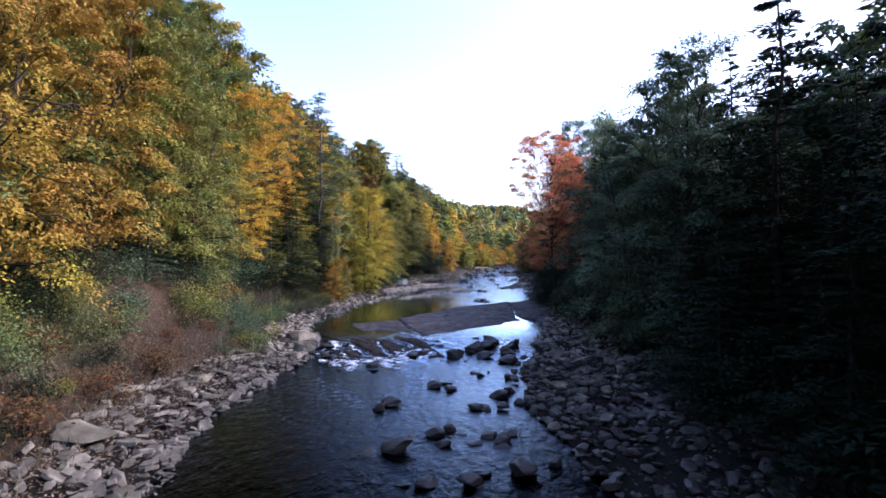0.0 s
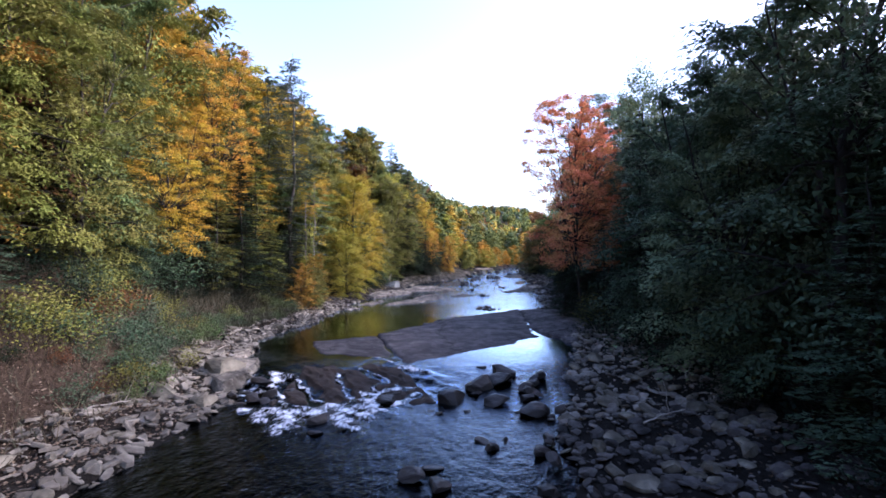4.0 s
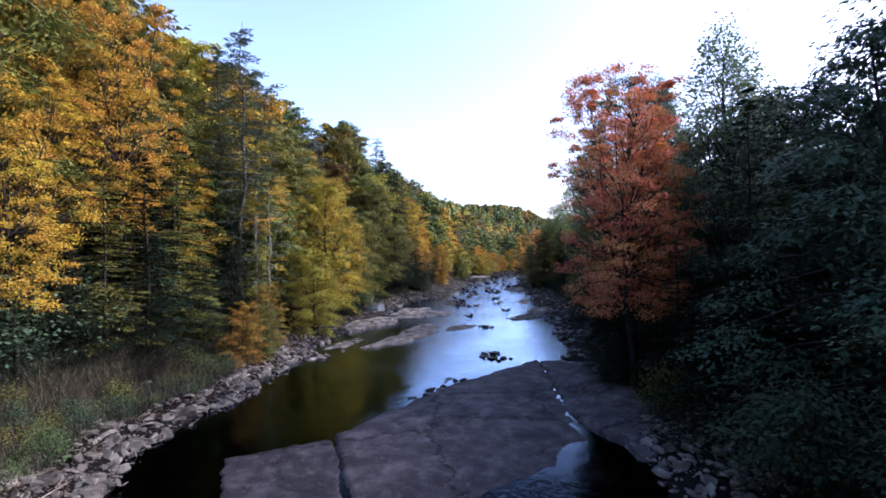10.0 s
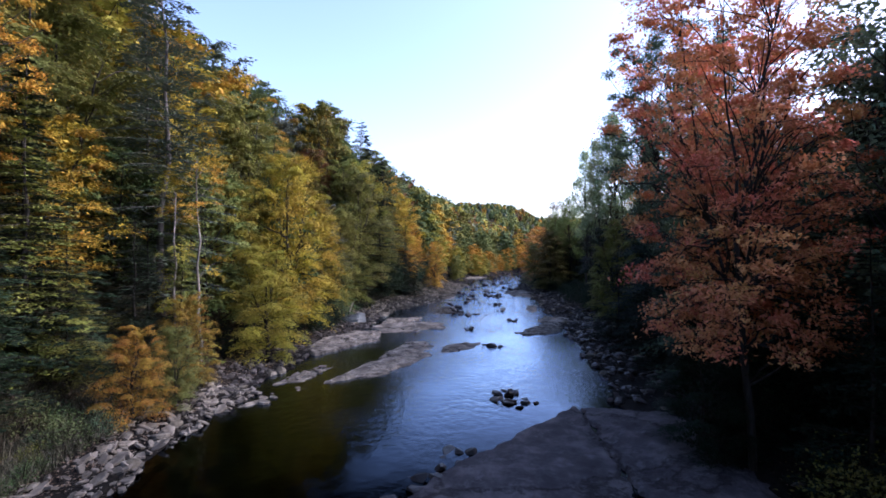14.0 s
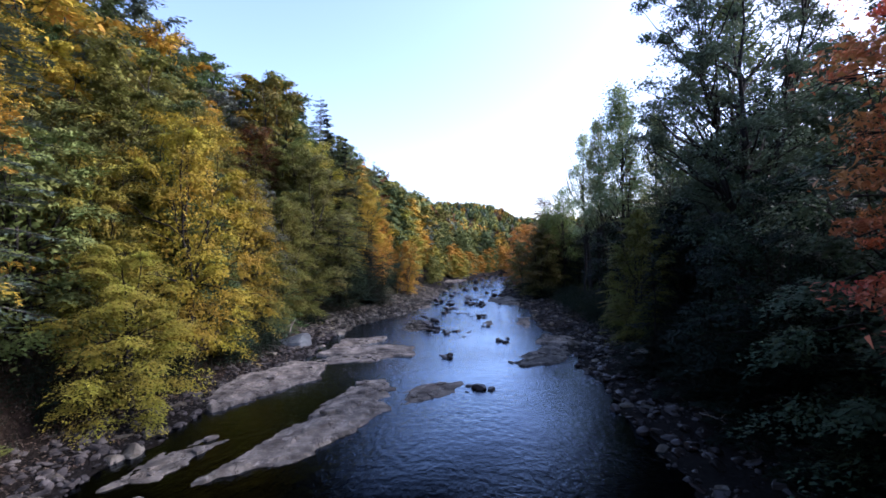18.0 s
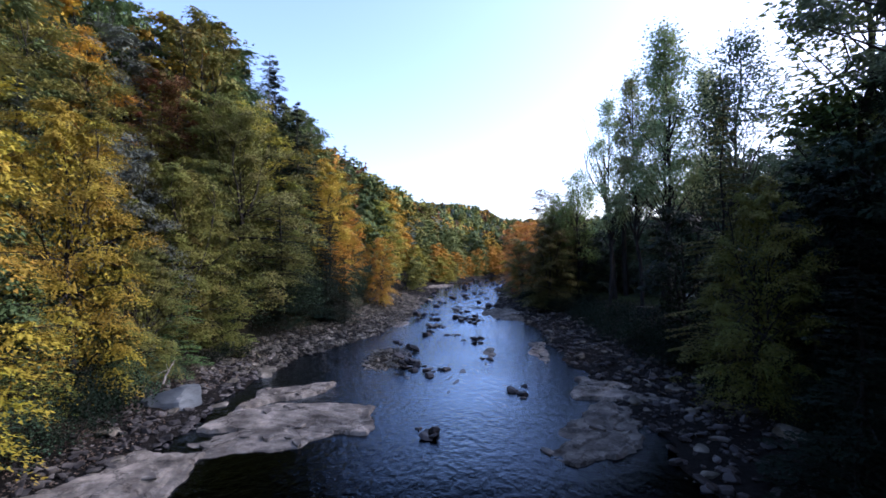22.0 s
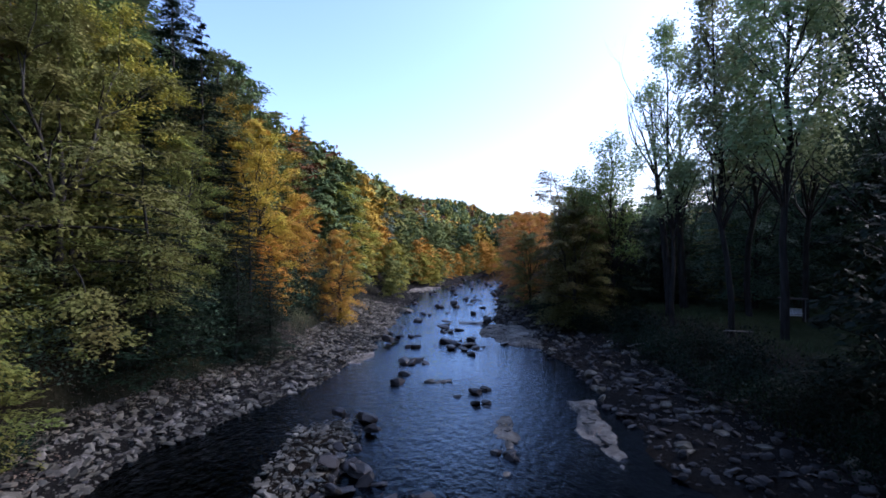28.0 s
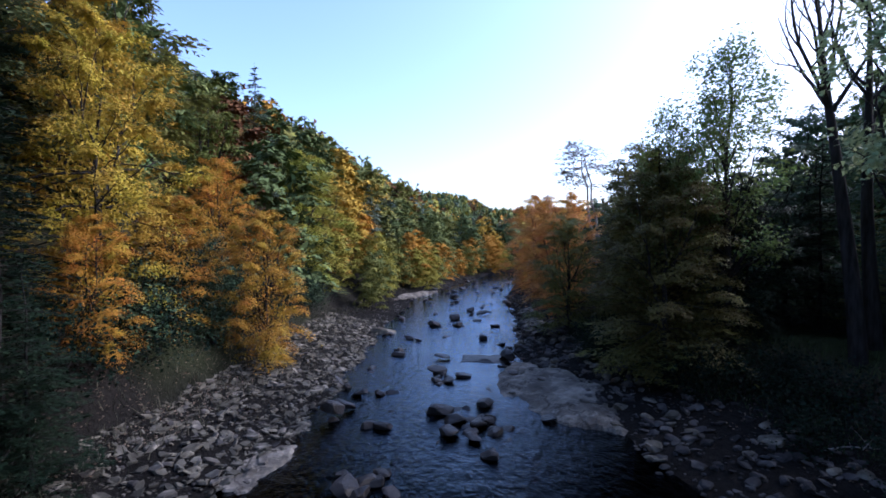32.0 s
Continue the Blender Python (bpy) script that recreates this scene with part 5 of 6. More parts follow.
def boulder_mesh(seed):
    """A worn, bedded boulder 1 m long."""
    bm = bmesh.new()
    bmesh.ops.create_icosphere(bm, subdivisions=3, radius=0.5)
    rng = np.random.default_rng(seed)
    cuts = [(Vector(rng.normal(0, 1, 3)).normalized(), rng.uniform(0.24, 0.42)) for _ in range(12)]
    for v in bm.verts:
        p = v.co.copy()
        for n, far in cuts:
            over = p.dot(n) - far
            if over > 0:
                p -= n * over
        p += p.normalized() * (0.03 * noise.noise(p * 3 + Vector((seed, 0, 0))) + 0.016 * noise.noise(p * 9))
        p.z += 0.012 * math.sin(p.z * 60)
        v.co = Vector((p.x * 1.1, p.y * 0.8, p.z * 0.42))
    for f in bm.faces:
        f.smooth = False
    me = bpy.data.meshes.new("boulder")
    bm.to_mesh(me)
    bm.free()
    me.materials.append(stone)
    return me


BOULDERS = [boulder_mesh(300 + i) for i in range(7)]
BOULDERS_WET = [me.copy() for me in BOULDERS]
for me in BOULDERS_WET:
    me.materials.clear()
    me.materials.append(wet_shade_stone)
brnd = random.Random(12)


def boulder(x, y, size, wet, up=0.25, name="boulder", label="", z=None):
    me = brnd.choice(BOULDERS_WET if wet else BOULDERS)
    ob = new(name, me)
    ground_z = (float(water_level(y)) if wet else float(height(x, y))) if z is None else z
    ob.matrix_basis = Matrix.LocRotScale((x, y, ground_z + size * (up - 0.22)), Euler((brnd.uniform(-0.12, 0.12), brnd.uniform(-0.12, 0.12), brnd.random() * 6.28)), (size * 0.92, size * 0.92, size * 0.92))
    return tagged(ob, label or ("wet dark boulder standing in the river" if wet else "grey worn boulder lying on the bank"), "boulder", "boulders along the river")


# boulders in the river, then on the banks: place and length
RAPID_ROCKS = ((-2.4, 21.9, 1.2), (-0.5, 24.7, 1.1), (0.3, 24.3, 1.0), (1.4, 21.4, 0.9), (-0.3, 18.3, 1.1), (0.2, 18.9, 0.9), (-1.7, 17.0, 1.5), (-0.5, 14.5, 0.9), (0.8, 14.5, 1.0), (2.7, 23.0, 1.3),
               (3.0, 34.1, 1.8), (4.0, 30.2, 1.6), (2.5, 15.2, 1.4), (2.1, 17.7, 0.9), (-8.3, 34.0, 1.5), (-7.9, 32.0, 1.1), (-4.3, 29.4, 1.2), (-2.0, 31.6, 1.3), (0.8, 31.8, 1.9), (2.2, 33.6, 2.0),
               (2.6, 31.4, 1.5), (3.4, 35.3, 1.7), (4.2, 33.2, 1.3), (3.6, 26.5, 1.0), (2.0, 26.8, 0.8))
POOL_ROCKS = ((0.8, 53.3, 0.8), (0.0, 51.6, 0.9), (1.6, 54.7, 0.6), (0.5, 52.6, 0.5), (4.6, 61.2, 0.7), (5.2, 62.8, 0.8), (6.2, 60.8, 0.5), (4.4, 84.0, 0.9), (5.4, 62.5, 0.9), (4.8, 61.0, 0.8),
              (5.8, 75.9, 1.2), (4.2, 98.1, 1.1), (6.8, 110.5, 1.0), (10.2, 98.4, 0.7), (10.6, 104.3, 0.7), (4.5, 84.6, 0.6), (9.8, 90.2, 1.1), (5.3, 94.0, 1.0), (4.5, 97.6, 1.3), (3.9, 96.4, 1.0))
UPPER_ROCKS = ((10.7, 119.8, 1.6), (11.2, 118.6, 1.3), (12.2, 118.1, 1.2), (7.0, 113.4, 1.5), (7.6, 113.9, 1.1), (6.3, 108.6, 1.3), (4.7, 102.9, 1.4), (10.4, 106.2, 1.0), (11.7, 116.6, 1.0), (12.5, 118.2, 1.1),
               (12.0, 115.0, 1.0), (8.1, 122.8, 0.9), (11.3, 125.1, 0.8), (7.4, 113.0, 1.0), (9.4, 132.3, 1.0), (13.2, 142.0, 1.8), (15.2, 141.7, 1.5), (10.4, 136.5, 1.1), (5.4, 95.5, 0.9), (10.8, 117.3, 1.3))
BANK_ROCKS = ((8.6, 37.0, 1.5), (7.7, 31.8, 1.1), (12.5, 37.3, 1.2), (7.0, 30.3, 1.3), (5.8, 23.7, 1.2), (7.2, 30.3, 1.0), (6.1, 27.0, 1.0), (8.0, 28.0, 0.9), (9.2, 33.0, 1.0), (6.3, 18.5, 1.1),
              (-10.6, 35.0, 2.6), (-11.6, 31.5, 1.5), (-12.4, 24.5, 1.4), (-10.0, 23.3, 0.9), (-9.8, 68.2, 1.3), (-7.6, 64.6, 1.2), (-6.0, 89.7, 1.6), (-5.1, 95.3, 1.4), (-6.2, 97, 1.0),
              (-5.2, 96.2, 1.3), (18.4, 80.5, 1.6), (17.9, 108, 1.2), (15.4, 86.9, 1.2), (8.6, 139.6, 3.0), (-12.5, 48.4, 1.5), (-13.0, 37.6, 1.3), (11, 40, 1.2), (-14.5, 21.0, 1.9), (-12.5, 16.5, 2.4), (-9.6, 31.0, 1.5))
blue_mesh = BOULDERS[4].copy()
blue_mesh.materials.clear()
blue_mesh.materials.append(blue_stone)
block = new("boulder", blue_mesh)
block.matrix_basis = Matrix.LocRotScale((-7.9, 89.0, float(height(-7.9, 89.0)) + 0.3), Euler((0.06, -0.08, 0.5)), (3.3, 3.0, 3.4))
tagged(block, "large angular blue-grey boulder lying on the bank", "boulder", "boulders along the river")
for rows, wet, up in ((RAPID_ROCKS, True, 0.3), (POOL_ROCKS, True, 0.27), (UPPER_ROCKS, True, 0.3), (BANK_ROCKS, False, 0.3)):
    for bx, by, bs in rows:
        boulder(bx, by, bs, wet, up)
near_x, near_y = [], []
for bx, by, bs in RAPID_ROCKS + POOL_ROCKS + UPPER_ROCKS:
    for _ in range(9):
        t = brnd.random() * 6.28
        near_x.append(bx + math.cos(t) * bs * brnd.uniform(0.4, 1.5))
        near_y.append(by + math.sin(t) * bs * brnd.uniform(0.4, 1.2))
near_x, near_y = np.array(near_x), np.array(near_y)
stones("river_stones", "small wet stones round the boulders in the river", near_x, near_y, sizes(len(near_x), 0.3, 0.8, 1.5), 8, wet_shade_stone, 0.85)
for i in range(130):  # larger loose stones on both banks
    side = brnd.choice((-1, 1))
    by = brnd.uniform(8, 140)
    off = brnd.uniform(0.1, 3.2 if side < 0 else 5.5)
    bx = float(left_edge(by)) - off if side < 0 else float(right_edge(by)) + off
    boulder(bx, by, brnd.uniform(0.55, 1.1), False, 0.22, "bank_stone", "worn grey stone among the shore cobbles")


def plate(corners, top, dip, seed, rough, edge):
    """A water-worn bedrock plate: ragged rim, stepped beds along its length, hollows; its corners, height of its middle, slope along x and y."""
    c = np.array(corners, float)
    mid = c.mean(0)
    low, high = c.min(0) - 0.8, c.max(0) + 0.8
    step = 0.11 if np.prod(high - low) < 110 else 0.17
    gx, gy = np.meshgrid(np.arange(low[0], high[0], step), np.arange(low[1], high[1], step))
    wx, wy = gx + 0.1 * wobble(gx, gy, 1.9, seed + 3), gy + 0.1 * wobble(gx, gy, 1.7, seed + 4)
    away, inside = np.full(gx.shape, 99.0), np.zeros(gx.shape, bool)
    for (ax, ay), (bx, by) in zip(c, np.roll(c, -1, axis=0)):
        f = np.clip(((wx - ax) * (bx - ax) + (wy - ay) * (by - ay)) / ((bx - ax) ** 2 + (by - ay) ** 2), 0, 1)
        away = np.minimum(away, np.hypot(wx - ax - f * (bx - ax), wy - ay - f * (by - ay)))
        inside ^= ((ay > wy) != (by > wy)) & (wx < (bx - ax) * (wy - ay) / (by - ay + 1e-9) + ax)
    small = min(1.0, float(np.prod(high - low)) / 30)
    small = small * (0.5 if rough <= 0.03 else 1.0)
    d = np.where(inside, away, -away) + small * (0.22 * wobble(gx, gy, 0.9, seed) + 0.12 * wobble(gx, gy, 2.6, seed + 1)) + 0.05 * wobble(gx, gy, 5.5, seed + 2) + (0.22 if rough <= 0.03 else 0.05)
    long = c[np.argmax(((c - mid) ** 2).sum(1))] - mid
    long = long / np.linalg.norm(long)
    u, v = (gx - mid[0]) * long[0] + (gy - mid[1]) * long[1], (gy - mid[1]) * long[0] - (gx - mid[0]) * long[1]
    z = top + dip[0] * (gx - mid[0]) + dip[1] * (gy - mid[1]) + rough * wobble(gx, gy, 0.55, seed)
    worn = np.clip(rough / 0.06, 0.25, 1.4)
    beds = d / 0.75 + 0.8 * wobble(0.35 * u, v, 0.9, seed + 5) + 0.25 * wobble(0.5 * u, v, 2.4, seed + 6)
    for at in (0.7, 1.5, 2.3, 3.2):  # one bed of rock above another
        f = np.clip((beds - at) / 0.16, 0, 1)
        z = z + worn * 0.075 * f * f * (3 - 2 * f) - worn * 0.018
    z = z - worn * 0.05 * np.clip(wobble(0.6 * u, v, 1.3, seed + 7) - 0.45, 0, 1) + worn * 0.02 * wobble(0.4 * u, v, 3.6, seed + 8) + worn * 0.008 * wobble(gx, gy, 7.0, seed + 9)
    side = np.clip(0.1 - d, 0, 0.5) / 0.5
    z = z - edge * 3.2 * side ** 0.7
    keep = (d > -0.34).ravel()
    faces = grid_faces(gx.shape[1], gx.shape[0])
    faces = faces[keep[faces].all(1)]
    used = np.unique(faces)
    slot = np.zeros(gx.size, int)
    slot[used] = np.arange(len(used))
    v3 = np.stack([gx, gy, z], -1).reshape(-1, 3)[used]
    me = mesh_of("rock", v3, slot[faces], stone, rough <= 0.03)
    me.materials.clear()
    return me, v3[d.ravel()[used] > 0.35]


def ledge(corners, top, dip=(0.0, 0.0), seed=0, mat=None, label="flat grey bedrock ledge at the water's edge", rough=0.05, edge=0.22, plates=0):
    """A bedrock ledge: its lowest plate, and thinner broken plates left lying on it."""
    mat = mat or (slab_stone if label == wide else ledge_stone)
    rock, top_at = plate(corners, top, dip, seed, rough, edge)
    rock.materials.append(mat)
    thing = tagged(part("bedrock_ledge", rock, mat), label, "bedrock", "bedrock ledges")
    rng = np.random.default_rng(int(seed * 10) + 5)
    c = np.array(corners, float)
    mid = c.mean(0)
    for q in range(plates):
        scale = rng.uniform(0.22, 0.5)
        shift = (c[rng.integers(0, len(c))] - mid) * rng.uniform(0.2, 0.55)
        turn = np.arange(6) * 1.047 + rng.uniform(-0.3, 0.3, 6)
        long = np.abs(c - mid).max(0) * scale
        sub = mid + shift + np.stack([np.cos(turn) * long[0], np.sin(turn) * long[1]], -1) * rng.uniform(0.6, 1.1, (6, 1))
        up = rng.uniform(0.035, 0.08)
        off = sub.mean(0) - mid
        rock, _ = plate(sub, top + up + dip[0] * off[0] + dip[1] * off[1], dip, seed + q + 0.7, rough * 0.7, up * 0.9)
        rock.materials.append(mat)
        part("rock_plate", rock, mat, thing)
    for q in range(5 if len(top_at) and rough > 0.02 and not plates else 0):  # loose slates left on the rock
        p = top_at[rng.integers(0, len(top_at))]
        loose = new("slate", SLATE_MESHES[int(rng.integers(0, len(SLATE_MESHES)))])
        loose.parent = thing
        w = rng.uniform(0.3, 0.85)
        loose.matrix_basis = Matrix.LocRotScale((p[0], p[1], p[2] + 0.05 * w), Euler((0, 0, rng.random() * 6.28)), (w, w, w))
    return thing


wide = "broad smooth bedrock slab crossing the river"
ledge(((-4.1, 45.3), (-1.6, 37.2), (2.4, 40.6), (5.2, 42.6), (7.0, 47), (8.0, 59.6), (1.0, 52.6)), 0.13, (-0.018, 0.012), 1, label=wide, rough=0.03, plates=1)
ledge(((-8.2, 43.2), (-6.9, 39.9), (-2.6, 38.5), (-4.4, 44.9)), 0.1, (0.0, 0.012), 2, label=wide, rough=0.03, plates=1)
ledge(((8.1, 59.8), (7.2, 47), (8.9, 42.3), (13.2, 47.5), (13.4, 58)), 0.26, (0.03, 0.0), 3, label=wide, rough=0.05, plates=2)
ledge(((-12.0, 34.6), (-9.6, 33.0), (-9.2, 34.6), (-9.9, 37.6), (-11.2, 37.2)), 0.28, (-0.04, 0.03), 35, rough=0.05, plates=2)
ledge(((-11.8, 38.4), (-10.6, 37.0), (-11.4, 41.4), (-12.6, 41.8)), 0.3, (-0.05, 0.0), 36, rough=0.05, plates=0)
ledge(((-6.4, 64.9), (-2.7, 67.0), (0.6, 72.6), (0.4, 76.5), (-1.8, 77.2), (-3.6, 72.0)), 0.14, (0, 0), 5, rough=0.08)
ledge(((-10.0, 60.8), (-8.5, 61.2), (-7.0, 64.4), (-7.9, 65.2), (-9.4, 63.6)), 0.08, (-0.02, 0), 41, rough=0.08)
ledge(((-9.4, 64.8), (-7.6, 65.8), (-6.3, 69.4), (-7.4, 70.0), (-8.9, 67.6)), 0.12, (-0.03, 0), 42, rough=0.09)
ledge(((1.0, 72.6), (4.2, 75.2), (5.1, 77.5), (2.2, 77.0), (0.9, 75.2)), 0.08, (0, 0), 6, rough=0.06)
ledge(((-8.6, 73), (-4.2, 79.4), (-4.4, 83.4), (-7.2, 83.6), (-10.2, 77)), 0.28, (-0.02, 0), 7, rough=0.08)
ledge(((-5.6, 85.9), (1.9, 84.6), (2.2, 88.4), (-2.0, 89.0), (-4.7, 88.2)), 0.24, (-0.01, 0.02), 8, rough=0.05, label="long pale bedrock ledge reaching into the river")
ledge(((-4.5, 82.8), (-0.9, 83.6), (0.7, 85.0), (-3.4, 86.2), (-5.4, 84.6)), 0.12, (0, 0), 9, rough=0.06)
ledge(((-4.6, 88.8), (-0.8, 91.0), (-0.5, 93.0), (-4.4, 91.6)), 0.26, (-0.02, 0), 10, rough=0.06)
ledge(((-1.8, 75.8), (0.9, 75.9), (0.1, 78.4), (-1.8, 78.2)), 0.1, (0, 0), 11, rough=0.06)
ledge(((8.6, 82.2), (9.8, 80.6), (12.7, 81.6), (15.6, 86.0), (13.8, 87.6), (11.2, 85.2)), 0.16, (0.02, 0), 12, rough=0.08)
ledge(((12.6, 88.6), (15.4, 87.6), (17.0, 90.2), (14.2, 91.4)), 0.3, (0.03, 0), 13, rough=0.1)
ledge(((13.8, 96.0), (14.8, 98.4), (16.0, 103.6), (14.7, 103.7), (13.6, 99.4)), 0.14, (0.02, 0), 14, rough=0.08)
ledge(((13.3, 123.0), (15.5, 117.6), (17.6, 115.9), (20.6, 120.4), (20.4, 125.6), (16.6, 128.0)), 0.16, (0.03, 0), 15, rough=0.07, label="broad pale bedrock apron at the water's edge")
ledge(((18.2, 131.5), (21.2, 130.2), (25.6, 144.0), (26.0, 153), (23.4, 150)), 0.22, (0.03, 0), 16, rough=0.1)
ledge(((2.8, 114.2), (4.0, 113.6), (5.0, 117.2), (3.4, 117.4)), 0.12, (0, 0), 17, rough=0.06)
ledge(((9.3, 96.9), (9.9, 96.2), (10.9, 99.4), (11.7, 103.3), (10.5, 103.0), (10.0, 99.6)), 0.04, (0, 0), 18, ledge_stone, "barely covered bedrock in the riffle", 0.045, plates=0)
ledge(((7.6, 108.7), (8.5, 107.5), (9.8, 108.2), (9.5, 110.0), (8.5, 109.4)), 0.02, (0, 0), 19, label="barely covered bedrock in the riffle", rough=0.045, plates=0)
ledge(((-1.2, 145.0), (6.0, 152), (17.0, 171), (14.6, 171), (3.6, 154)), 0.5, (-0.02, 0), 20, rough=0.08)
ledge(((13.4, 128.6), (16.0, 127.8), (16.2, 130.0), (13.8, 130.4)), 0.04, (0, 0), 21, wet_shade_stone, "barely covered bedrock in the riffle", 0.02, plates=0)
ledge(((5.0, 86.5), (7.0, 92), (9.6, 98), (8.2, 98.4), (6.2, 93)), -0.01, (0, 0), 22, wet_shade_stone, "dark submerged bedrock rib in the river", 0.02, plates=0)
for a, b in (((14.9, 92.5), (18.3, 84.5)), ((15.8, 83.5), (20.2, 77.0))):
    a, b = np.array(a), np.array(b)
    side = np.array([b[1] - a[1], a[0] - b[0]]) / np.linalg.norm(b - a) * 0.8
    ledge((a, a + side, (a + b) / 2 + side * 1.3, b + side, b, (a + b) / 2 - side * 0.3), 0.35, (0.05, 0), 23 + a[0], rough=0.15)


# ---- grass, litter, twigs ----
def blades(name, label, x, y, tall, seed, mat, lean=0.35):
    rng = np.random.default_rng(seed)
    n = len(x)
    z = height(x, y) - 0.02
    th = rng.random(n) * 2 * math.pi
    h = tall * rng.uniform(0.5, 1.2, n)
    side = np.stack([np.cos(th), np.sin(th), np.zeros(n)], -1) * (0.008 + 0.018 * h)[:, None]
    foot = np.stack([x, y, z], -1)
    tip = foot + np.stack([rng.normal(0, lean, n) * h, rng.normal(0, lean, n) * h, h], -1)
    v = np.stack([foot - side, foot + side, tip], 1).reshape(-1, 3)
    return tagged(part(name, mesh_of(name, v, np.arange(3 * n).reshape(-1, 3), mat), mat), label, "grass", kind="stuff")


def plain_leaf(name, a, b, c):
    m, n, links, bsdf = material(name)
    geo = n.new("ShaderNodeNewGeometry")
    links.new(ramp(n, links, geo.outputs["Random Per Island"], ((0.0, a), (0.5, b), (1.0, c))), bsdf.inputs["Base Color"])
    bsdf.inputs["Roughness"].default_value = 0.8
    bsdf.inputs["Specular IOR Level"].default_value = 0.1
    return m


dry_grass = plain_leaf("dry_grass", (0.024, 0.028, 0.018), (0.058, 0.058, 0.038), (0.12, 0.108, 0.075))
lawn = plain_leaf("lawn_grass", (0.03, 0.05, 0.018), (0.06, 0.085, 0.032), (0.1, 0.12, 0.05))
litter = plain_leaf("fallen_leaves", (0.052, 0.036, 0.026), (0.11, 0.078, 0.055), (0.2, 0.155, 0.11))
rng = np.random.default_rng(31)
x, y = strip(rng, 24000, (41, 64), (2.6, 9.0), -1)
blades("bank_grass", "tall dry grey-green grass on the bank", x, y, 0.35 + 0.6 * rng.random(24000), 1, dry_grass, 0.5)
x, y = strip(rng, 9000, (4, 150), (3.4, 8), -1)
blades("bank_grass", "sparse dry grass along the bank", x, y, np.full(9000, 0.5), 2, dry_grass)
dead_weeds = plain_leaf("dead_weeds", (0.05, 0.042, 0.026), (0.1, 0.082, 0.052), (0.19, 0.155, 0.1))
x, y = strip(rng, 2200, (5, 44), (2.6, 8.0), -1)
blades("dead_weeds", "brown dead weeds on the earthy bank", x, y, 0.25 + 0.6 * rng.random(2200), 5, dead_weeds, 0.6)
x, y = strip(rng, 7000, (78, 140), (5, 12), 1)
blades("bank_grass", "rough grass on the shaded bank", x, y, np.full(7000, 0.5), 3, lawn)
x, y = rng.uniform(24, 48, 14000), rng.uniform(92, 128, 14000)
blades("lawn", "short green lawn between the trees", x, y, np.full(14000, 0.14), 4, lawn)
for lo, hi, cnt, side, o in ((5, 42, 14000, -1, (0.7, 7)), (42, 66, 4000, -1, (1.2, 5)), (66, 100, 6000, -1, (1.2, 6)), (100, 130, 4000, -1, (4.2, 8.5)), (10, 120, 6000, 1, (3, 11))):
    x, y = strip(rng, cnt, (lo, hi), o, side)
    c = np.stack([x, y, height(x, y) + 0.04], -1)
    v, f = leaf_quads(c, rng.normal(0, 1, (cnt, 3)) * [1, 1, 0.25], rng.normal(0, 0.35, (cnt, 3)) + [0, 0, 1], 0.12, 0.075)
    tagged(part("leaf_litter", mesh_of("leaf_litter", v, f, litter), litter), "red-brown fallen leaves lying on the bank", "leaf litter", kind="stuff")

deadwood = bark_material("weathered_deadwood", (0.16, 0.14, 0.12), (0.42, 0.38, 0.33))


def fallen_pole(a, b, width, seed, label):
    rng = np.random.default_rng(seed)
    pieces = [tube(bent(rng, np.array(a, float), np.array(b, float), 8, 0.05, 0.015), np.linspace(width, width * 0.35, 8), 6)]
    for f in (0.45, 0.62, 0.8):
        s = np.array(a) + (np.array(b) - np.array(a)) * f
        pieces.append(tube(bent(rng, s, s + rng.normal(0, 0.35, 3) + [0, 0, 0.3], 4, 0, 0.05), np.linspace(width * 0.4, 0.006, 4), 4))
    v, f = joined(pieces)
    return tagged(part("fallen_branch", mesh_of("fallen_branch", v, f, deadwood, True), deadwood), label, "branch", "fallen branches")


def on(x, y, up=0.08):
    return (x, y, float(height(x, y)) + up)


fallen_pole(on(11.8, 42.1), (17.0, 45.4, 2.6), 0.06, 1, "long pale fallen pole leaning on the bank")
fallen_pole((-8.4, 88.8, float(height(-8.2, 89.0)) + 1.1), (-8.0, 89.2, float(height(-8.2, 89.0)) + 2.2), 0.06, 2, "short pale branch standing on a boulder")
for i in range(14):
    y = brnd.uniform(20, 120)
    side = brnd.choice((-1, 1))
    x = float(left_edge(y)) - brnd.uniform(1.5, 5) if side < 0 else float(right_edge(y)) + brnd.uniform(1.5, 6)
    t = brnd.random() * 6.28
    l = brnd.uniform(0.8, 2.4)
    fallen_pole(on(x, y, 0.15), on(x + l * math.cos(t), y + l * math.sin(t), 0.25), 0.035, 10 + i, "bleached fallen branch on the stones")


# ---- the lawn's furniture ----
def planks_material(name, dark, light):
    m, n, links, bsdf = material(name)
    f = grain(n, links, 8, 6, stretch=(1, 6, 6))
    links.new(ramp(n, links, f, ((0.3, dark), (0.7, light))), bsdf.inputs["Base Color"])
    bsdf.inputs["Roughness"].default_value = 0.7
    relief(n, links, bsdf, f, 0.3, 0.01)
    return m


white_wood = planks_material("pale_painted_wood", (0.45, 0.44, 0.42), (0.75, 0.73, 0.7))
old_wood = planks_material("weathered_wood", (0.06, 0.05, 0.042), (0.15, 0.125, 0.105))


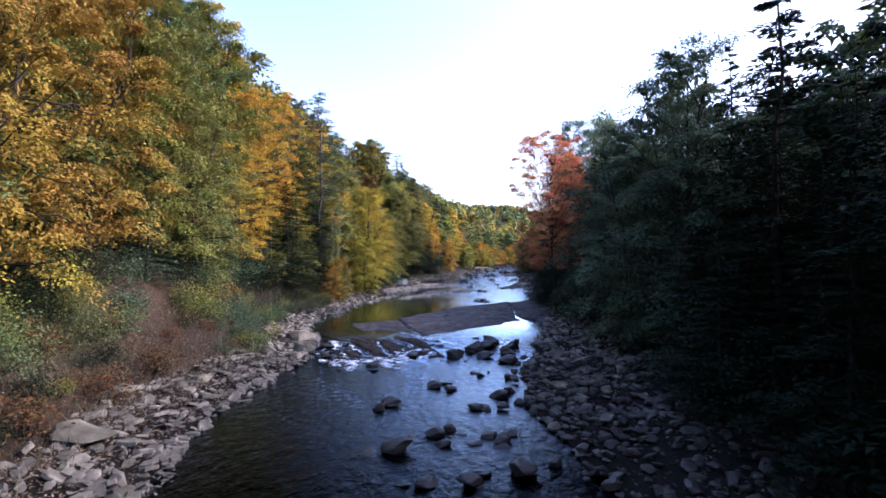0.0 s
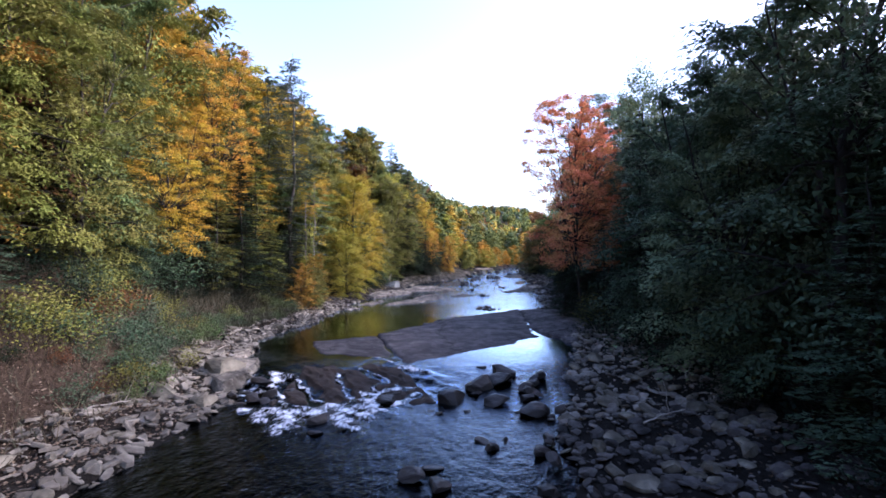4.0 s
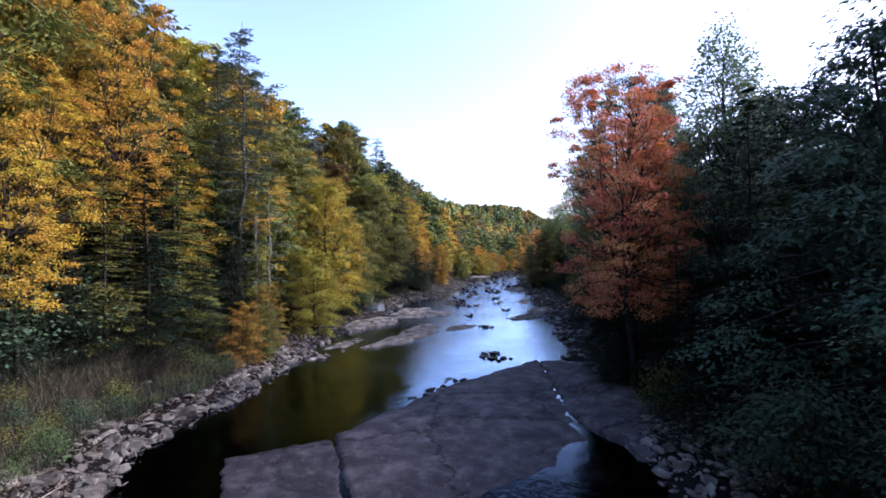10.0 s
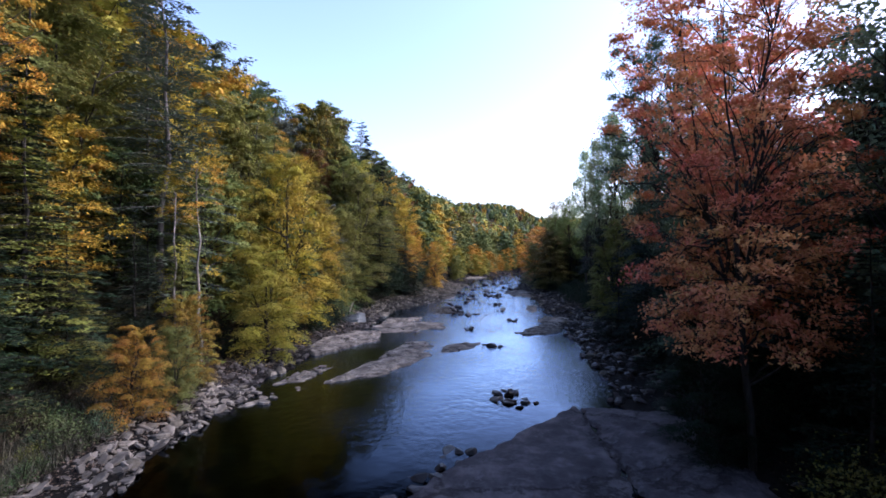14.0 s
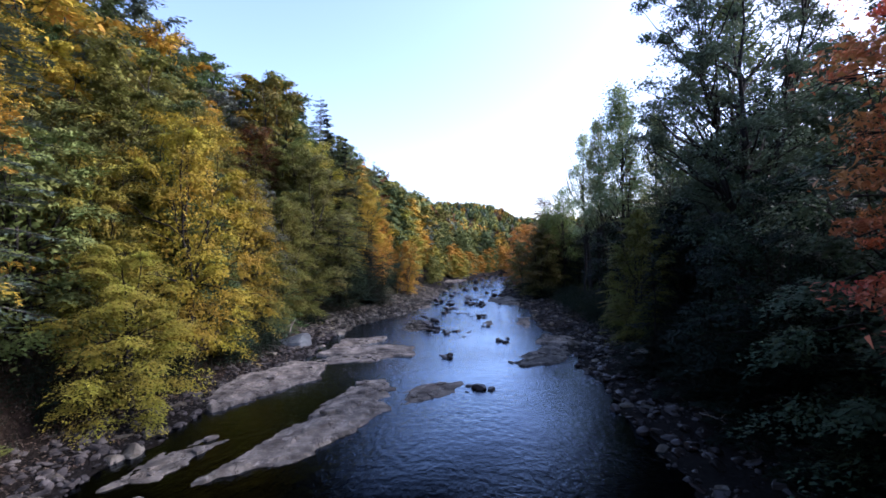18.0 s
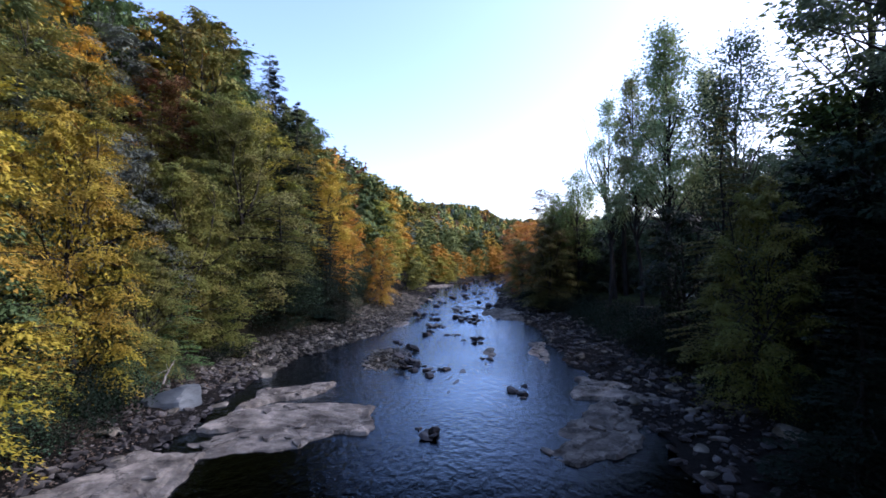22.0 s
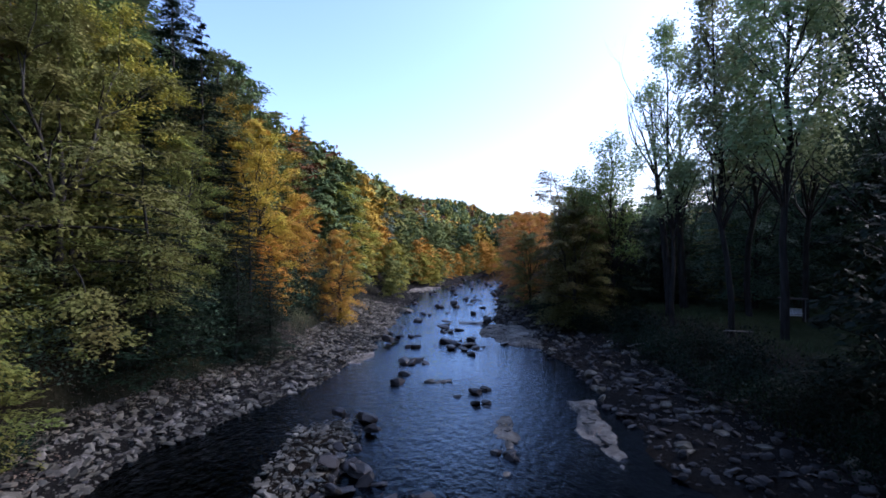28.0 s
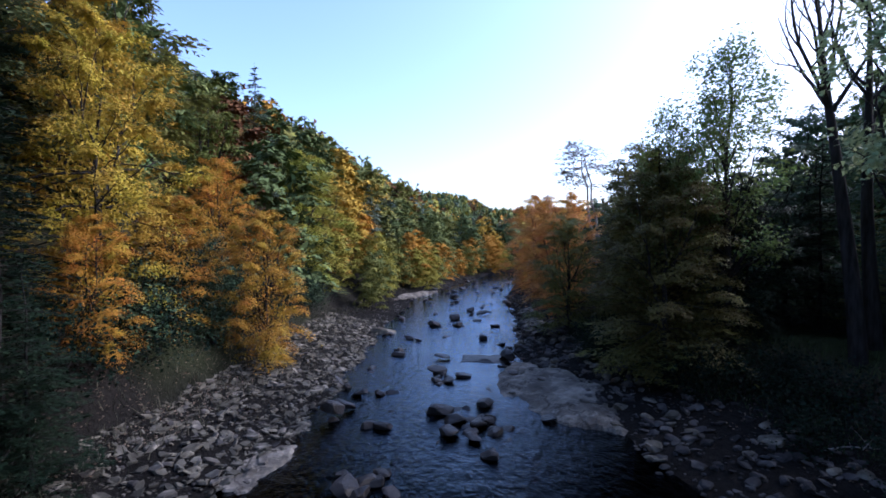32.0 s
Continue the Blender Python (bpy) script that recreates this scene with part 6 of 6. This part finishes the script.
def beam(a, b, w, h):
    """A squared timber from a to b with softened edges."""
    a, b = Vector(a), Vector(b)
    bm = bmesh.new()
    bmesh.ops.create_cube(bm, size=1)
    for v in bm.verts:
        v.co = Vector((v.co.x * w, v.co.y * h, v.co.z * (b - a).length))
    bmesh.ops.bevel(bm, geom=bm.edges[:], offset=min(w, h) * 0.12, segments=1, affect="EDGES")
    turn = (b - a).to_track_quat("Z", "Y").to_matrix().to_4x4()
    bmesh.ops.transform(bm, matrix=Matrix.Translation((a + b) / 2) @ turn, verts=bm.verts)
    return bm


def garden_swing(x, y, turn):
    """A two-seat swing bench under an A-frame with a small flat canopy."""
    thing = new("garden_swing")
    thing.matrix_basis = pose(x, y, float(height(x, y)) - 0.03, 0, 0, turn) @ Matrix.Scale(0.74, 4)
    for s in (-0.95, 0.95):
        for f in (-0.5, 0.5):
            part("leg", beam((s, f, 0), (s, f * 0.25, 1.95), 0.08, 0.08), old_wood, thing)
        part("brace", beam((s, -0.36, 0.7), (s, 0.36, 0.7), 0.06, 0.06), old_wood, thing)
    part("top_beam", beam((-1.1, 0, 1.98), (1.1, 0, 1.98), 0.09, 0.09), old_wood, thing)
    part("canopy", beam((-1.15, 0, 2.08), (1.15, 0, 2.08), 0.9, 0.04), old_wood, thing, "weathered flat canopy")
    seat = part("seat", beam((-0.7, 0.0, 0.47), (0.7, 0.0, 0.47), 0.06, 0.03), white_wood, thing, "pale painted slatted seat")
    back = part("backrest", beam((0, 0.28, 0.56), (0, 0.43, 1.1), 0.06, 0.02), white_wood, thing, "pale painted slatted backrest")
    for i in range(5):
        part("seat_slat", beam((-0.7, -0.25 + i * 0.11, 0.5), (0.7, -0.25 + i * 0.11, 0.5), 0.09, 0.025), white_wood, seat)
        part("back_slat", beam((-0.7, 0.24 + i * 0.035, 0.62 + i * 0.11), (0.7, 0.24 + i * 0.035, 0.62 + i * 0.11), 0.025, 0.08), white_wood, back)
    for s in (-0.72, 0.72):
        part("armrest", beam((s, -0.27, 0.72), (s, 0.3, 0.72), 0.06, 0.03), white_wood, thing)
        part("hanger", beam((s, 0, 0.5), (s, 0, 1.95), 0.02, 0.02), old_wood, thing)
    return tagged(thing, "pale wooden garden swing bench standing on the lawn", "garden swing")


def picnic_table(x, y, turn):
    thing = new("picnic_table")
    thing.matrix_basis = pose(x, y, float(height(x, y)) - 0.02, 0, 0, turn)
    for i in range(5):
        part("table_plank", beam((-0.9, -0.3 + i * 0.15, 0.74), (0.9, -0.3 + i * 0.15, 0.74), 0.14, 0.04), old_wood, thing)
    for f in (-0.72, 0.72):
        part("bench_plank", beam((-0.9, f, 0.45), (0.9, f, 0.45), 0.25, 0.04), old_wood, thing)
    for s in (-0.65, 0.65):
        part("crossbar", beam((s, -0.75, 0.4), (s, 0.75, 0.4), 0.05, 0.09), old_wood, thing)
        for f in (-1, 1):
            part("leg", beam((s, f * 0.55, 0), (s, f * 0.2, 0.72), 0.09, 0.05), old_wood, thing)
    return tagged(thing, "weathered wooden picnic table standing on the lawn", "picnic table")


def log_bench(x, y, turn):
    thing = new("plank_bench")
    thing.matrix_basis = pose(x, y, float(height(x, y)) - 0.02, 0, 0, turn)
    part("seat", beam((-0.8, 0, 0.42), (0.8, 0, 0.42), 0.28, 0.05), old_wood, thing)
    for s in (-0.6, 0.6):
        part("leg", beam((s, 0, 0), (s, 0, 0.4), 0.22, 0.08), old_wood, thing)
    return tagged(thing, "low weathered plank bench on the grass", "bench")


garden_swing(33.3, 109.7, -43)
picnic_table(41, 111, 60)
log_bench(27.4, 107.5, -30)
picnic_table(38.5, 122, 10)
